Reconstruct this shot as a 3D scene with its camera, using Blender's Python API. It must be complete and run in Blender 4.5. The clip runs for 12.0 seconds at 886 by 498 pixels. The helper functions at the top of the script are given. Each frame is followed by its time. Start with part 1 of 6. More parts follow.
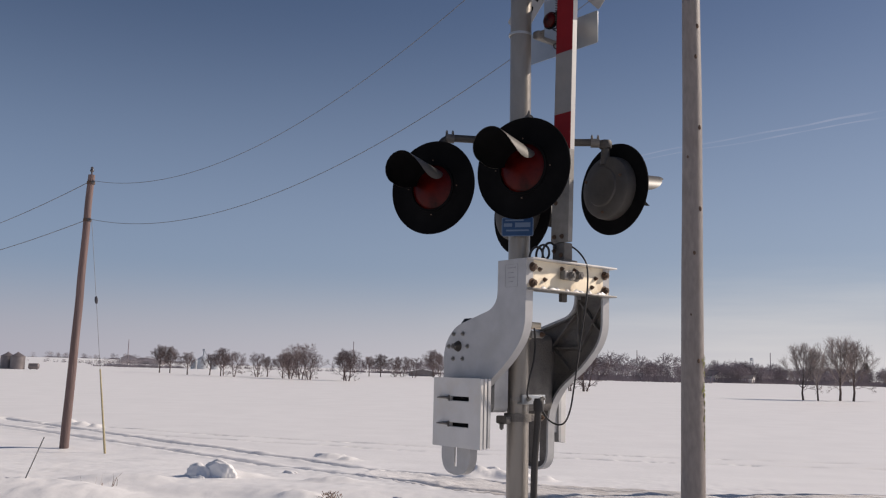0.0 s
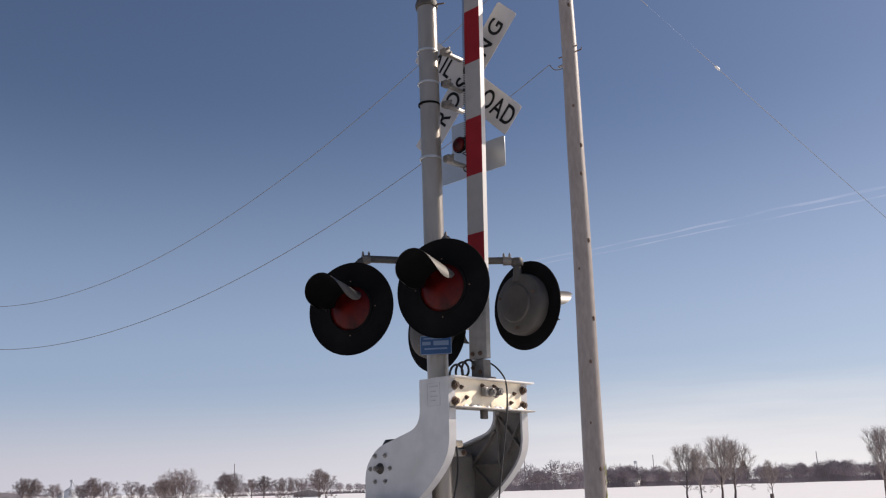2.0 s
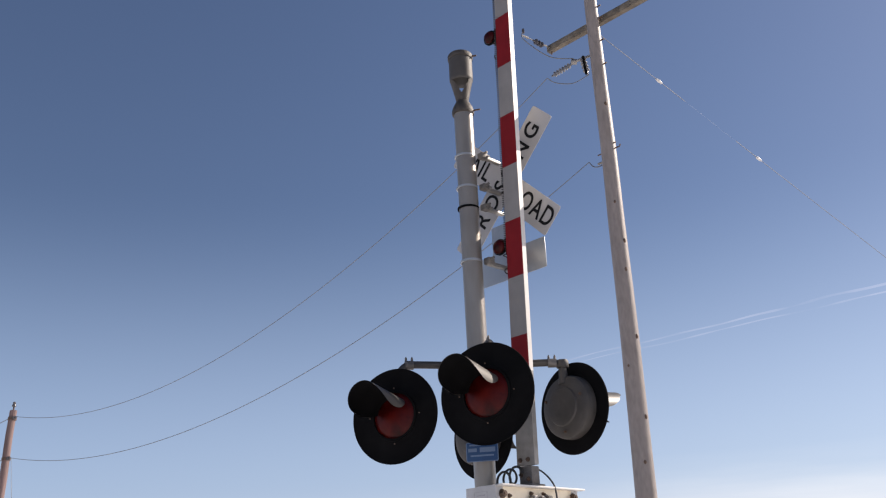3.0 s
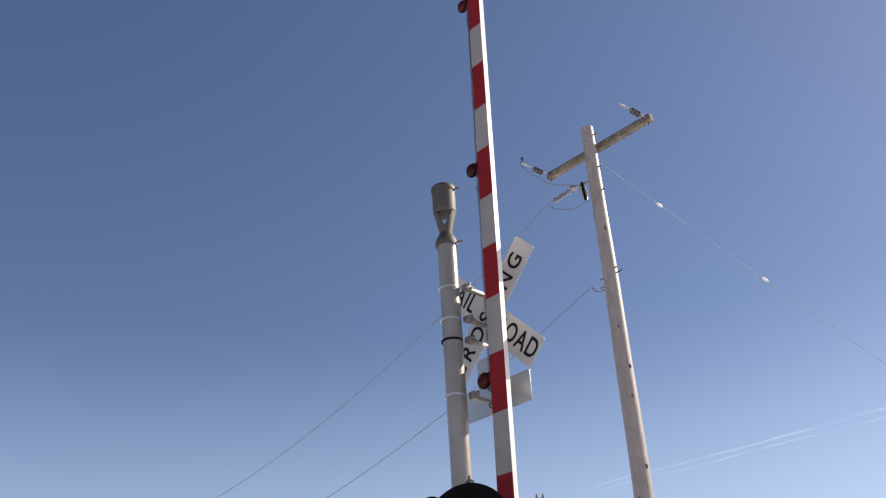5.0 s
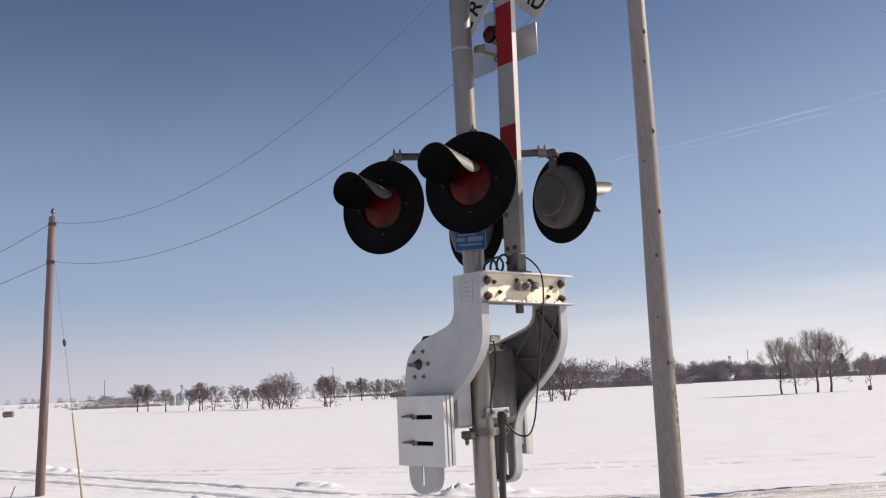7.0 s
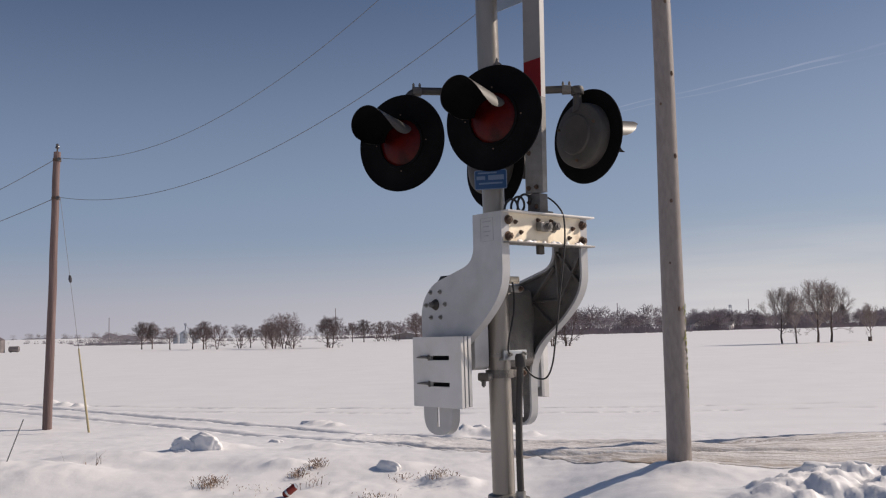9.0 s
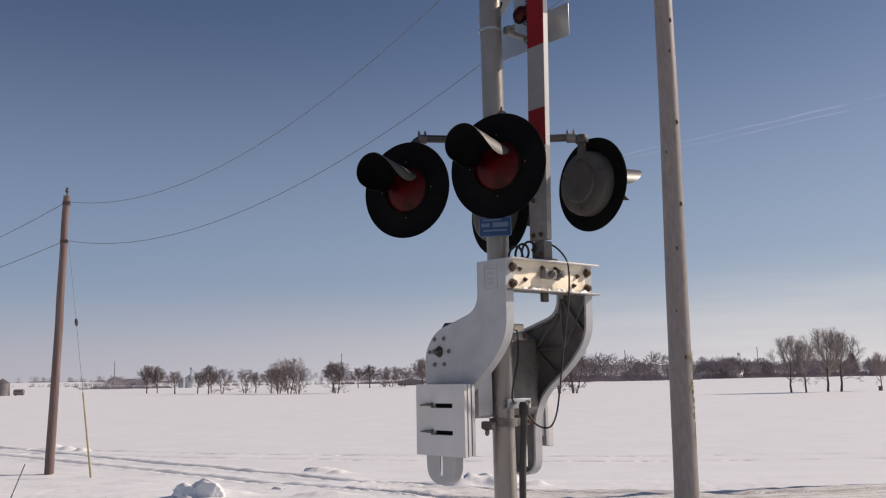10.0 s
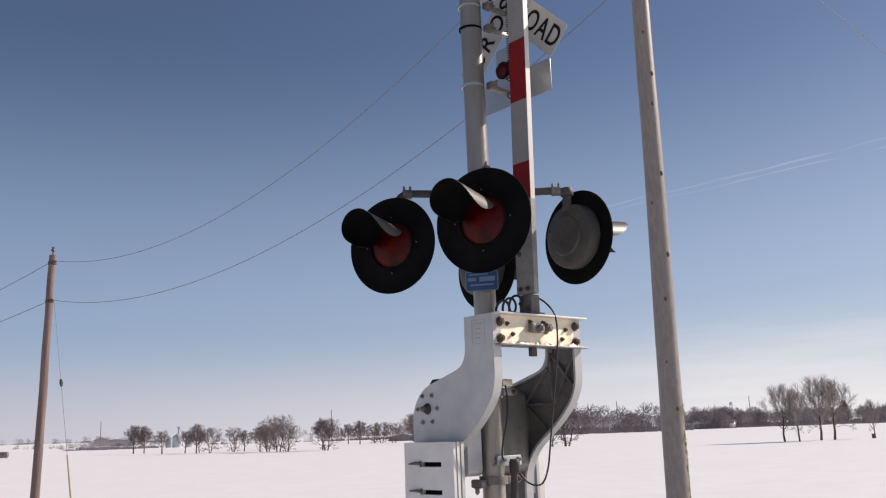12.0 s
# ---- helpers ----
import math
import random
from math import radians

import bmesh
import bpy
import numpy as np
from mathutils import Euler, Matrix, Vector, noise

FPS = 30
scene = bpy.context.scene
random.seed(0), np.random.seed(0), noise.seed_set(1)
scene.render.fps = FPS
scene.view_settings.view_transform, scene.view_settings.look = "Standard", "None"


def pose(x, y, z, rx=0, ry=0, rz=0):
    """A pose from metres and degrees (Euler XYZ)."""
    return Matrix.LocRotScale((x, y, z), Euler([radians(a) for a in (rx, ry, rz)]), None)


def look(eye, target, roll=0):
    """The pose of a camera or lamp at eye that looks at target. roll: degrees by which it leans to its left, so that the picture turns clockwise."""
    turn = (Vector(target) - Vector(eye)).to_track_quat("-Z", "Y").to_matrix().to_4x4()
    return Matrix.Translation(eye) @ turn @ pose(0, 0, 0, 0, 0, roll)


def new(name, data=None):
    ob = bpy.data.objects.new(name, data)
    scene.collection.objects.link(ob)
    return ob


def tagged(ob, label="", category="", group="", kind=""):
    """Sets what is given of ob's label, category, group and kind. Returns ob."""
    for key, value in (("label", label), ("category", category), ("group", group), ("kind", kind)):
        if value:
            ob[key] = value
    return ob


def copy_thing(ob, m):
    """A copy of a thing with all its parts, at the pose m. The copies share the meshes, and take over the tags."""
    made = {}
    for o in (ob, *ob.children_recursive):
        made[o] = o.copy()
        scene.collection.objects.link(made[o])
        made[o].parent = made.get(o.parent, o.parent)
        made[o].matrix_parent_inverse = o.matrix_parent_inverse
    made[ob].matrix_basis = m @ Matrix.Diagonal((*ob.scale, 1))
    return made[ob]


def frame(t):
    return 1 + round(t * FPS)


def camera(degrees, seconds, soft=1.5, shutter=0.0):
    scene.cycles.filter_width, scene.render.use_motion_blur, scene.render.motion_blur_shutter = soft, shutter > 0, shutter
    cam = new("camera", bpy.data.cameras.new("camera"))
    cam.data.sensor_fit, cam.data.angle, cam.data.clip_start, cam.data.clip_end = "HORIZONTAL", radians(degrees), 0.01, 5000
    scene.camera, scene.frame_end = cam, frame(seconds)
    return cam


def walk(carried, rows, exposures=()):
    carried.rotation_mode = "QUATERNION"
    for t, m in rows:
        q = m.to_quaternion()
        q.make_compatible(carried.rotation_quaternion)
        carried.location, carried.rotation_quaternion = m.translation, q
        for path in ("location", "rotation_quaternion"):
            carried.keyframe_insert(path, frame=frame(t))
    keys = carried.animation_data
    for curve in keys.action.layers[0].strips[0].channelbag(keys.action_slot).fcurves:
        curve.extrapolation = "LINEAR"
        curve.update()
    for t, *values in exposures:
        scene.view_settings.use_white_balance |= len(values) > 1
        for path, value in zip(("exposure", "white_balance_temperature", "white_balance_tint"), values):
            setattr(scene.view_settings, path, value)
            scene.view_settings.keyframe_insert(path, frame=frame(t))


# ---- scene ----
cam = camera(52.1, 12.0, soft=1.2)
PATH = [
    (0, (0.002, -0.114, 1.701), (-0.052, 1.868, 1.966), 1.4),
    (0.5, (-0.128, -0.142, 1.695), (0.086, 1.824, 1.993), 0.8),
    (1, (-0.214, -0.185, 1.696), (0.045, 1.774, 2.009), 0.0),
    (1.5, (-0.224, -0.175, 1.716), (0.039, 1.772, 2.09), -0.8),
    (2, (-0.229, -0.178, 1.738), (-0.027, 1.746, 2.244), -1.6),
    (2.5, (-0.233, -0.181, 1.759), (-0.1, 1.71, 2.397), -1.8),
    (4.5, (0.058, -0.103, 1.854), (0.126, 1.701, 2.713), -3.3),
    (5, (0.068, -0.121, 1.866), (0.136, 1.631, 2.829), -3.2),
    (5.5, (0.077, -0.129, 1.864), (0.147, 1.59, 2.883), -3.5),
    (6, (0.087, -0.149, 1.787), (0.146, 1.651, 2.658), -3.7),
    (6.5, (0.114, -0.137, 1.733), (0.139, 1.762, 2.36), -3.5),
    (7, (0.126, -0.102, 1.697), (0.132, 1.875, 2.001), -2.6),
    (7.5, (0.041, -0.052, 1.675), (0.032, 1.942, 1.839), -2.5),
    (9.5, (0.027, 0.052, 1.689), (0.017, 2.042, 1.896), -1.2),
    (10, (0.045, 0.046, 1.693), (0.026, 2.026, 1.975), -1.1),
    (10.5, (0.03, 0.054, 1.705), (0.03, 2.027, 2.032), -0.8),
    (11, (0.033, 0.065, 1.714), (0.044, 2.032, 2.075), -0.3),
    (11.5, (0.048, 0.064, 1.713), (0.06, 2.028, 2.091), -1.6),
    (12, (0.061, 0.081, 1.71), (0.07, 2.042, 2.107), -2.1),
]
EXPOSURES = [(0.0, -0.34), (0.5, -0.16), (1.5, -0.06), (2.5, 0.27), (4.5, 0.50), (5.5, 0.70), (6.0, 0.74), (6.5, 0.57), (7.0, 0.10), (7.5, -0.20), (9.5, -0.34), (10.5, -0.12), (12.0, 0.07)]
walk(cam, [(t, look(eye, target, roll)) for t, eye, target, roll in PATH], [(t, stops, 6500, 20) for t, stops in EXPOSURES])

# ---- world and light ----
SUN_AZ, SUN_EL = 74.0, 33.0  # degrees clockwise from +y, and above the horizon
world = bpy.data.worlds.new("world")
scene.world = world
world.use_nodes = True
wt = world.node_tree
sky = wt.nodes.new("ShaderNodeTexSky")
sky.sky_type = 'NISHITA'
sky.sun_disc = False
sky.sun_elevation, sky.sun_rotation = radians(SUN_EL), radians(SUN_AZ)
sky.air_density, sky.dust_density, sky.ozone_density = 1.0, 0.7, 3.0
# thin streaked cirrus, low in the sky
geo = wt.nodes.new("ShaderNodeTexCoord")
stretch = wt.nodes.new("ShaderNodeMapping")
stretch.inputs["Scale"].default_value = (1.1, 1.1, 13.0)
stretch.inputs["Rotation"].default_value = (radians(2), radians(-3), 0)
streak = wt.nodes.new("ShaderNodeTexNoise")
streak.inputs["Scale"].default_value = 2.2
streak.inputs["Detail"].default_value = 6.0
streak.inputs["Roughness"].default_value = 0.55
ramp = wt.nodes.new("ShaderNodeMapRange")
ramp.inputs["From Min"].default_value, ramp.inputs["From Max"].default_value = 0.36, 0.80
split = wt.nodes.new("ShaderNodeSeparateXYZ")
low = wt.nodes.new("ShaderNodeMapRange")
low.inputs["From Min"].default_value, low.inputs["From Max"].default_value = 0.13, 0.03
low.inputs["To Min"].default_value, low.inputs["To Max"].default_value = 0.0, 0.85
mul = wt.nodes.new("ShaderNodeMath")
mul.operation = 'MULTIPLY'
mixc = wt.nodes.new("ShaderNodeMixRGB")
mixc.inputs[2].default_value = (12.8, 13.2, 12.4, 1)
wt.links.new(geo.outputs["Generated"], stretch.inputs[0])
wt.links.new(stretch.outputs[0], streak.inputs["Vector"])
wt.links.new(streak.outputs["Fac"], ramp.inputs["Value"])
wt.links.new(geo.outputs["Generated"], split.inputs[0])
wt.links.new(split.outputs["Z"], low.inputs["Value"])
wt.links.new(ramp.outputs[0], mul.inputs[0])
wt.links.new(low.outputs[0], mul.inputs[1])
side = wt.nodes.new("ShaderNodeMapRange")
side.inputs["From Min"].default_value, side.inputs["From Max"].default_value = -0.05, 0.35
wt.links.new(split.outputs["X"], side.inputs["Value"])
both = wt.nodes.new("ShaderNodeMath")
both.operation = 'MULTIPLY'
wt.links.new(mul.outputs[0], both.inputs[0])
wt.links.new(side.outputs[0], both.inputs[1])
wt.links.new(both.outputs[0], mixc.inputs[0])
haze = wt.nodes.new("ShaderNodeMapRange")
haze.interpolation_type = 'SMOOTHSTEP'
haze.inputs["From Min"].default_value, haze.inputs["From Max"].default_value = 0.115, -0.005
haze.inputs["To Min"].default_value, haze.inputs["To Max"].default_value = 0.0, 0.85
mixh = wt.nodes.new("ShaderNodeMixRGB")
# the low haze is brighter on the side of the sun
glow = wt.nodes.new("ShaderNodeMapRange")
glow.inputs["From Min"].default_value, glow.inputs["From Max"].default_value = -0.5, 0.5
hazec = wt.nodes.new("ShaderNodeMixRGB")
hazec.inputs[1].default_value, hazec.inputs[2].default_value = (8.2, 8.3, 8.9, 1), (12.6, 12.8, 12.4, 1)
wt.links.new(split.outputs["X"], glow.inputs["Value"])
wt.links.new(glow.outputs[0], hazec.inputs[0])
wt.links.new(hazec.outputs[0], mixh.inputs[2])
wt.links.new(split.outputs["Z"], haze.inputs["Value"])
wt.links.new(haze.outputs[0], mixh.inputs[0])
clear = wt.nodes.new("ShaderNodeMapRange")
clear.interpolation_type = 'SMOOTHSTEP'
clear.inputs["From Min"].default_value, clear.inputs["From Max"].default_value = 0.42, 0.06
clear.inputs["To Min"].default_value, clear.inputs["To Max"].default_value = 0.0, 0.5
mixb = wt.nodes.new("ShaderNodeMixRGB")
clearc = wt.nodes.new("ShaderNodeMixRGB")
clearc.inputs[1].default_value, clearc.inputs[2].default_value = (5.7, 7.8, 10.7, 1), (7.7, 9.7, 11.9, 1)
wt.links.new(glow.outputs[0], clearc.inputs[0])
wt.links.new(clearc.outputs[0], mixb.inputs[2])
wt.links.new(split.outputs["Z"], clear.inputs["Value"])
wt.links.new(clear.outputs[0], mixb.inputs[0])
wt.links.new(sky.outputs[0], mixb.inputs[1])
wt.links.new(mixb.outputs[0], mixh.inputs[1])
wt.links.new(mixh.outputs[0], mixc.inputs[1])
wt.links.new(mixc.outputs[0], wt.nodes["Background"].inputs[0])
wt.nodes["Background"].inputs[1].default_value = 0.066

sun = new("sun", bpy.data.lights.new("sun", "SUN"))
sun.data.energy, sun.data.angle, sun.data.color = 4.95, radians(0.53), (1.0, 0.925, 0.76)
_a, _e = radians(SUN_AZ), radians(SUN_EL)
sun.matrix_world = look((math.sin(_a) * math.cos(_e) * 50, math.cos(_a) * math.cos(_e) * 50, math.sin(_e) * 50), (0, 0, 0))


# ---- materials ----
def material(name, colour, rough=0.6, metal=0.0, vary=0.15, scale=8.0, stain=None, stain_amount=0.0, stain_scale=3.0,
             bump=0.0, bump_scale=60.0, stretch_z=1.0, spec=0.5, random_tint=0.0):
    m = bpy.data.materials.new(name)
    m.use_nodes = True
    t = m.node_tree
    b = t.nodes["Principled BSDF"]
    b.inputs["Roughness"].default_value = rough
    b.inputs["Metallic"].default_value = metal
    b.inputs["Specular IOR Level"].default_value = spec
    co = t.nodes.new("ShaderNodeTexCoord")
    mp = t.nodes.new("ShaderNodeMapping")
    mp.inputs["Scale"].default_value = (1, 1, stretch_z)
    t.links.new(co.outputs["Object"], mp.inputs[0])
    n1 = t.nodes.new("ShaderNodeTexNoise")
    n1.inputs["Scale"].default_value, n1.inputs["Detail"].default_value = scale, 6
    t.links.new(mp.outputs[0], n1.inputs["Vector"])
    r1 = t.nodes.new("ShaderNodeMapRange")
    r1.inputs["From Min"].default_value, r1.inputs["From Max"].default_value = 0.3, 0.7
    r1.inputs["To Min"].default_value, r1.inputs["To Max"].default_value = 1 - vary, 1 + vary
    t.links.new(n1.outputs["Fac"], r1.inputs["Value"])
    mx = t.nodes.new("ShaderNodeMixRGB")
    mx.blend_type = 'MULTIPLY'
    mx.inputs[0].default_value = 1.0
    mx.inputs[1].default_value = (*colour, 1)
    t.links.new(r1.outputs[0], mx.inputs[2])
    out = mx.outputs[0]
    if stain:
        n2 = t.nodes.new("ShaderNodeTexNoise")
        n2.inputs["Scale"].default_value, n2.inputs["Detail"].default_value = stain_scale, 8
        n2.inputs["Roughness"].default_value = 0.65
        t.links.new(mp.outputs[0], n2.inputs["Vector"])
        r2 = t.nodes.new("ShaderNodeMapRange")
        r2.inputs["From Min"].default_value, r2.inputs["From Max"].default_value = 0.5, 0.68
        r2.inputs["To Max"].default_value = stain_amount
        t.links.new(n2.outputs["Fac"], r2.inputs["Value"])
        m2 = t.nodes.new("ShaderNodeMixRGB")
        m2.inputs[2].default_value = (*stain, 1)
        t.links.new(r2.outputs[0], m2.inputs[0])
        t.links.new(out, m2.inputs[1])
        out = m2.outputs[0]
    if random_tint:
        oi = t.nodes.new("ShaderNodeObjectInfo")
        hs = t.nodes.new("ShaderNodeHueSaturation")
        rr = t.nodes.new("ShaderNodeMapRange")
        rr.inputs["To Min"].default_value, rr.inputs["To Max"].default_value = 1 - random_tint, 1 + random_tint
        t.links.new(oi.outputs["Random"], rr.inputs["Value"])
        t.links.new(rr.outputs[0], hs.inputs["Value"])
        t.links.new(out, hs.inputs["Color"])
        out = hs.outputs[0]
    t.links.new(out, b.inputs["Base Color"])
    if bump:
        n3 = t.nodes.new("ShaderNodeTexNoise")
        n3.inputs["Scale"].default_value, n3.inputs["Detail"].default_value = bump_scale, 5
        t.links.new(mp.outputs[0], n3.inputs["Vector"])
        bp = t.nodes.new("ShaderNodeBump")
        bp.inputs["Strength"].default_value = bump
        bp.inputs["Distance"].default_value = 0.02
        t.links.new(n3.outputs["Fac"], bp.inputs["Height"])
        t.links.new(bp.outputs[0], b.inputs["Normal"])
    return m


SNOW = material("snow", (0.885, 0.868, 0.856), 0.5, vary=0.035, scale=0.6, bump=0.28, bump_scale=9.0, spec=0.75)
GALV = material("galvanised_steel", (0.25, 0.24, 0.225), 0.45, metal=0.5, vary=0.14, scale=14, stain=(0.16, 0.14, 0.12), stain_amount=0.5,
                stain_scale=5, bump=0.12, bump_scale=90)
MASTM = material("mast_silver_paint", (0.265, 0.243, 0.218), 0.34, metal=0.5, vary=0.15, scale=6, stain=(0.19, 0.155, 0.12), stain_amount=0.6,
                 stain_scale=2.2, bump=0.1, bump_scale=70, stretch_z=0.25)
CAST = material("cast_aluminium", (0.42, 0.42, 0.425), 0.48, metal=0.3, vary=0.08, scale=9, stain=(0.34, 0.33, 0.32), stain_amount=0.4,
                stain_scale=4, bump=0.05, bump_scale=120)
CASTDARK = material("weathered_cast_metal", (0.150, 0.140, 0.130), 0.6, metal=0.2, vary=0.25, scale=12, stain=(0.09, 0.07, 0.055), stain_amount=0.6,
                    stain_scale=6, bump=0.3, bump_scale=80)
WHITEP = material("white_paint", (0.60, 0.59, 0.575), 0.5, vary=0.05, scale=7, stain=(0.55, 0.50, 0.43), stain_amount=0.45, stain_scale=4,
                  bump=0.06, bump_scale=150)
STENCIL = material("faded_stencil_ink", (0.30, 0.30, 0.31), 0.6, vary=0.2, scale=40)
# warm sunlight on galvanised metal is put into this cream base colour
SUNCREAM = material("sun_warmed_beam_metal", (0.74, 0.665, 0.535), 0.60, metal=0.9, vary=0.06, scale=8, stain=(0.45, 0.33, 0.22), stain_amount=0.55, stain_scale=6,
                 bump=0.08, bump_scale=120)
BLACKM = material("matt_black_paint", (0.0045, 0.0045, 0.005), 0.8, vary=0.25, scale=7, stain=(0.008, 0.008, 0.0085), stain_amount=0.5, stain_scale=5, spec=0.06)
HOUSING = material("grey_lamp_housing", (0.047, 0.043, 0.040), 0.6, metal=0.0, vary=0.25, scale=11, stain=(0.045, 0.038, 0.033), stain_amount=0.7,
                   stain_scale=7, bump=0.12, bump_scale=90)
VISORM = material("visor_outside", (0.092, 0.085, 0.075), 0.45, metal=0.0, vary=0.15, scale=9, stain=(0.07, 0.062, 0.055), stain_amount=0.5, stain_scale=9)
REDLENS = material("red_lens", (0.045, 0.0024, 0.0022), 0.3, vary=0.75, scale=9, stain=(0.075, 0.006, 0.003), stain_amount=0.8, stain_scale=7, bump=0.1, bump_scale=260, spec=0.15)
REDP = material("red_sheeting", (0.17, 0.008, 0.011), 0.6, spec=0.15, vary=0.10, scale=9, stain=(0.20, 0.012, 0.014), stain_amount=0.4, stain_scale=7)
# the boom's white as its sunlit edge shows it, lighter than the bands
EDGEW = material("sunlit_glossy_white_edge", (0.62, 0.60, 0.56), 0.35, vary=0.04, scale=9)
WSHEET = material("white_sheeting", (0.38, 0.37, 0.365), 0.42, vary=0.06, scale=9, stain=(0.35, 0.33, 0.31), stain_amount=0.4, stain_scale=6)
# shade on the boom's front face is put into this darker white
BOOMW = material("shaded_white_band", (0.215, 0.208, 0.205), 0.6, spec=0.2, vary=0.07, scale=9, stain=(0.24, 0.225, 0.21), stain_amount=0.45, stain_scale=6)
BELLM = material("darkened_bell_casting", (0.052, 0.045, 0.039), 0.6, metal=0.1, vary=0.3, scale=14, stain=(0.09, 0.075, 0.06), stain_amount=0.45, stain_scale=8, bump=0.2, bump_scale=90)
BLACKT = material("black_lettering", (0.009, 0.009, 0.010), 0.6, vary=0.1, spec=0.1)
ALU = material("bare_aluminium_sheet", (0.38, 0.40, 0.42), 0.38, metal=0.6, vary=0.08, scale=6, stain=(0.42, 0.43, 0.44), stain_amount=0.4)
RUST = material("rusty_steel", (0.11, 0.075, 0.055), 0.75, metal=0.3, vary=0.3, scale=30, stain=(0.20, 0.09, 0.045), stain_amount=0.6, stain_scale=25)
RUBBER = material("black_rubber", (0.022, 0.021, 0.021), 0.55, vary=0.2, scale=20)
HOSE = material("dark_conduit", (0.028, 0.025, 0.023), 0.6, vary=0.25, scale=14, stain=(0.09, 0.075, 0.062), stain_amount=0.5, stain_scale=9, stretch_z=0.3)
BLUE = material("blue_enamel", (0.010, 0.052, 0.15), 0.35, vary=0.08, scale=12)
BLUEW = material("white_print", (0.12, 0.18, 0.28), 0.45, vary=0.05)
WOOD = material("weathered_pole_wood", (0.235, 0.205, 0.19), 0.5, vary=0.13, scale=22, stain=(0.16, 0.13, 0.112), stain_amount=0.5, stain_scale=5.0,
                bump=0.16, bump_scale=60, stretch_z=0.3, spec=0.45)
WOODR = material("reddish_pole_wood", (0.185, 0.130, 0.122), 0.7, vary=0.22, scale=9, stain=(0.09, 0.066, 0.062), stain_amount=0.7, stain_scale=5,
                 bump=0.7, bump_scale=40, stretch_z=0.06, spec=0.2)
XWOOD = material("crossarm_wood", (0.135, 0.115, 0.09), 0.85, vary=0.4, scale=6, stain=(0.12, 0.09, 0.065), stain_amount=0.7, stain_scale=5, bump=0.5, bump_scale=30)
MOSS = material("lichen", (0.20, 0.21, 0.06), 0.9, vary=0.35, scale=30, bump=0.6, bump_scale=60)
WIRE = material("weathered_wire", (0.15, 0.15, 0.155), 0.6, metal=0.3, vary=0.1)
ROD = material("glassfibre_rod", (0.17, 0.23, 0.36), 0.5, vary=0.05)
PORC = material("porcelain", (0.15, 0.155, 0.17), 0.25, vary=0.08)
PORCD = material("brown_glaze", (0.07, 0.065, 0.07), 0.25, vary=0.2)
YELLOW = material("faded_yellow_plastic", (0.40, 0.34, 0.20), 0.6, vary=0.12, scale=6)
POSTM = material("cream_post_paint", (0.50, 0.44, 0.36), 0.6, vary=0.08, scale=5, stain=(0.45, 0.38, 0.28), stain_amount=0.5, stain_scale=6, bump=0.1)
TWIG = material("grey_brown_twigs", (0.31, 0.265, 0.25), 0.9, vary=0.2, scale=2, random_tint=0.15, spec=0.1)
FARTWIG = material("dark_far_twigs", (0.165, 0.130, 0.130), 0.9, vary=0.2, scale=2, random_tint=0.2, spec=0.1)
BARK = material("grey_brown_bark", (0.12, 0.092, 0.08), 0.9, vary=0.25, scale=2, random_tint=0.2, spec=0.15)
# distance haze is mixed into the next two base colours
HAZEWOOD = material("hazed_far_wood", (0.26, 0.225, 0.24), 0.95, vary=0.3, scale=0.08, spec=0.1)
HAZEPALE = material("hazed_far_grey", (0.36, 0.325, 0.335), 0.95, vary=0.25, scale=0.1, spec=0.1)
NEEDLE = material("dark_needles", (0.045, 0.055, 0.05), 0.8, vary=0.3, scale=0.6, spec=0.2)
BINDARK = material("weathered_bin_steel", (0.20, 0.175, 0.175), 0.5, metal=0.35, vary=0.15, scale=0.8)
WEED = material("dry_weed", (0.30, 0.215, 0.165), 0.9, vary=0.25, scale=20, spec=0.15)
BARNW = material("barn_white_boards", (0.72, 0.70, 0.68), 0.7, vary=0.06, scale=1)
ROOFM = material("dull_roof", (0.22, 0.20, 0.20), 0.7, vary=0.1, scale=1)
STEELF = material("bin_steel", (0.50, 0.52, 0.55), 0.4, metal=0.5, vary=0.1, scale=1)
CANRED = material("red_can_print", (0.24, 0.028, 0.018), 0.45, metal=0.3, vary=0.12, scale=60)
CANALU = material("can_aluminium", (0.6, 0.6, 0.6), 0.3, metal=0.9, vary=0.05)
CONCRETE = material("concrete", (0.34, 0.32, 0.29), 0.85, vary=0.15, scale=9, stain=(0.22, 0.20, 0.17), stain_amount=0.5, bump=0.4, bump_scale=50)


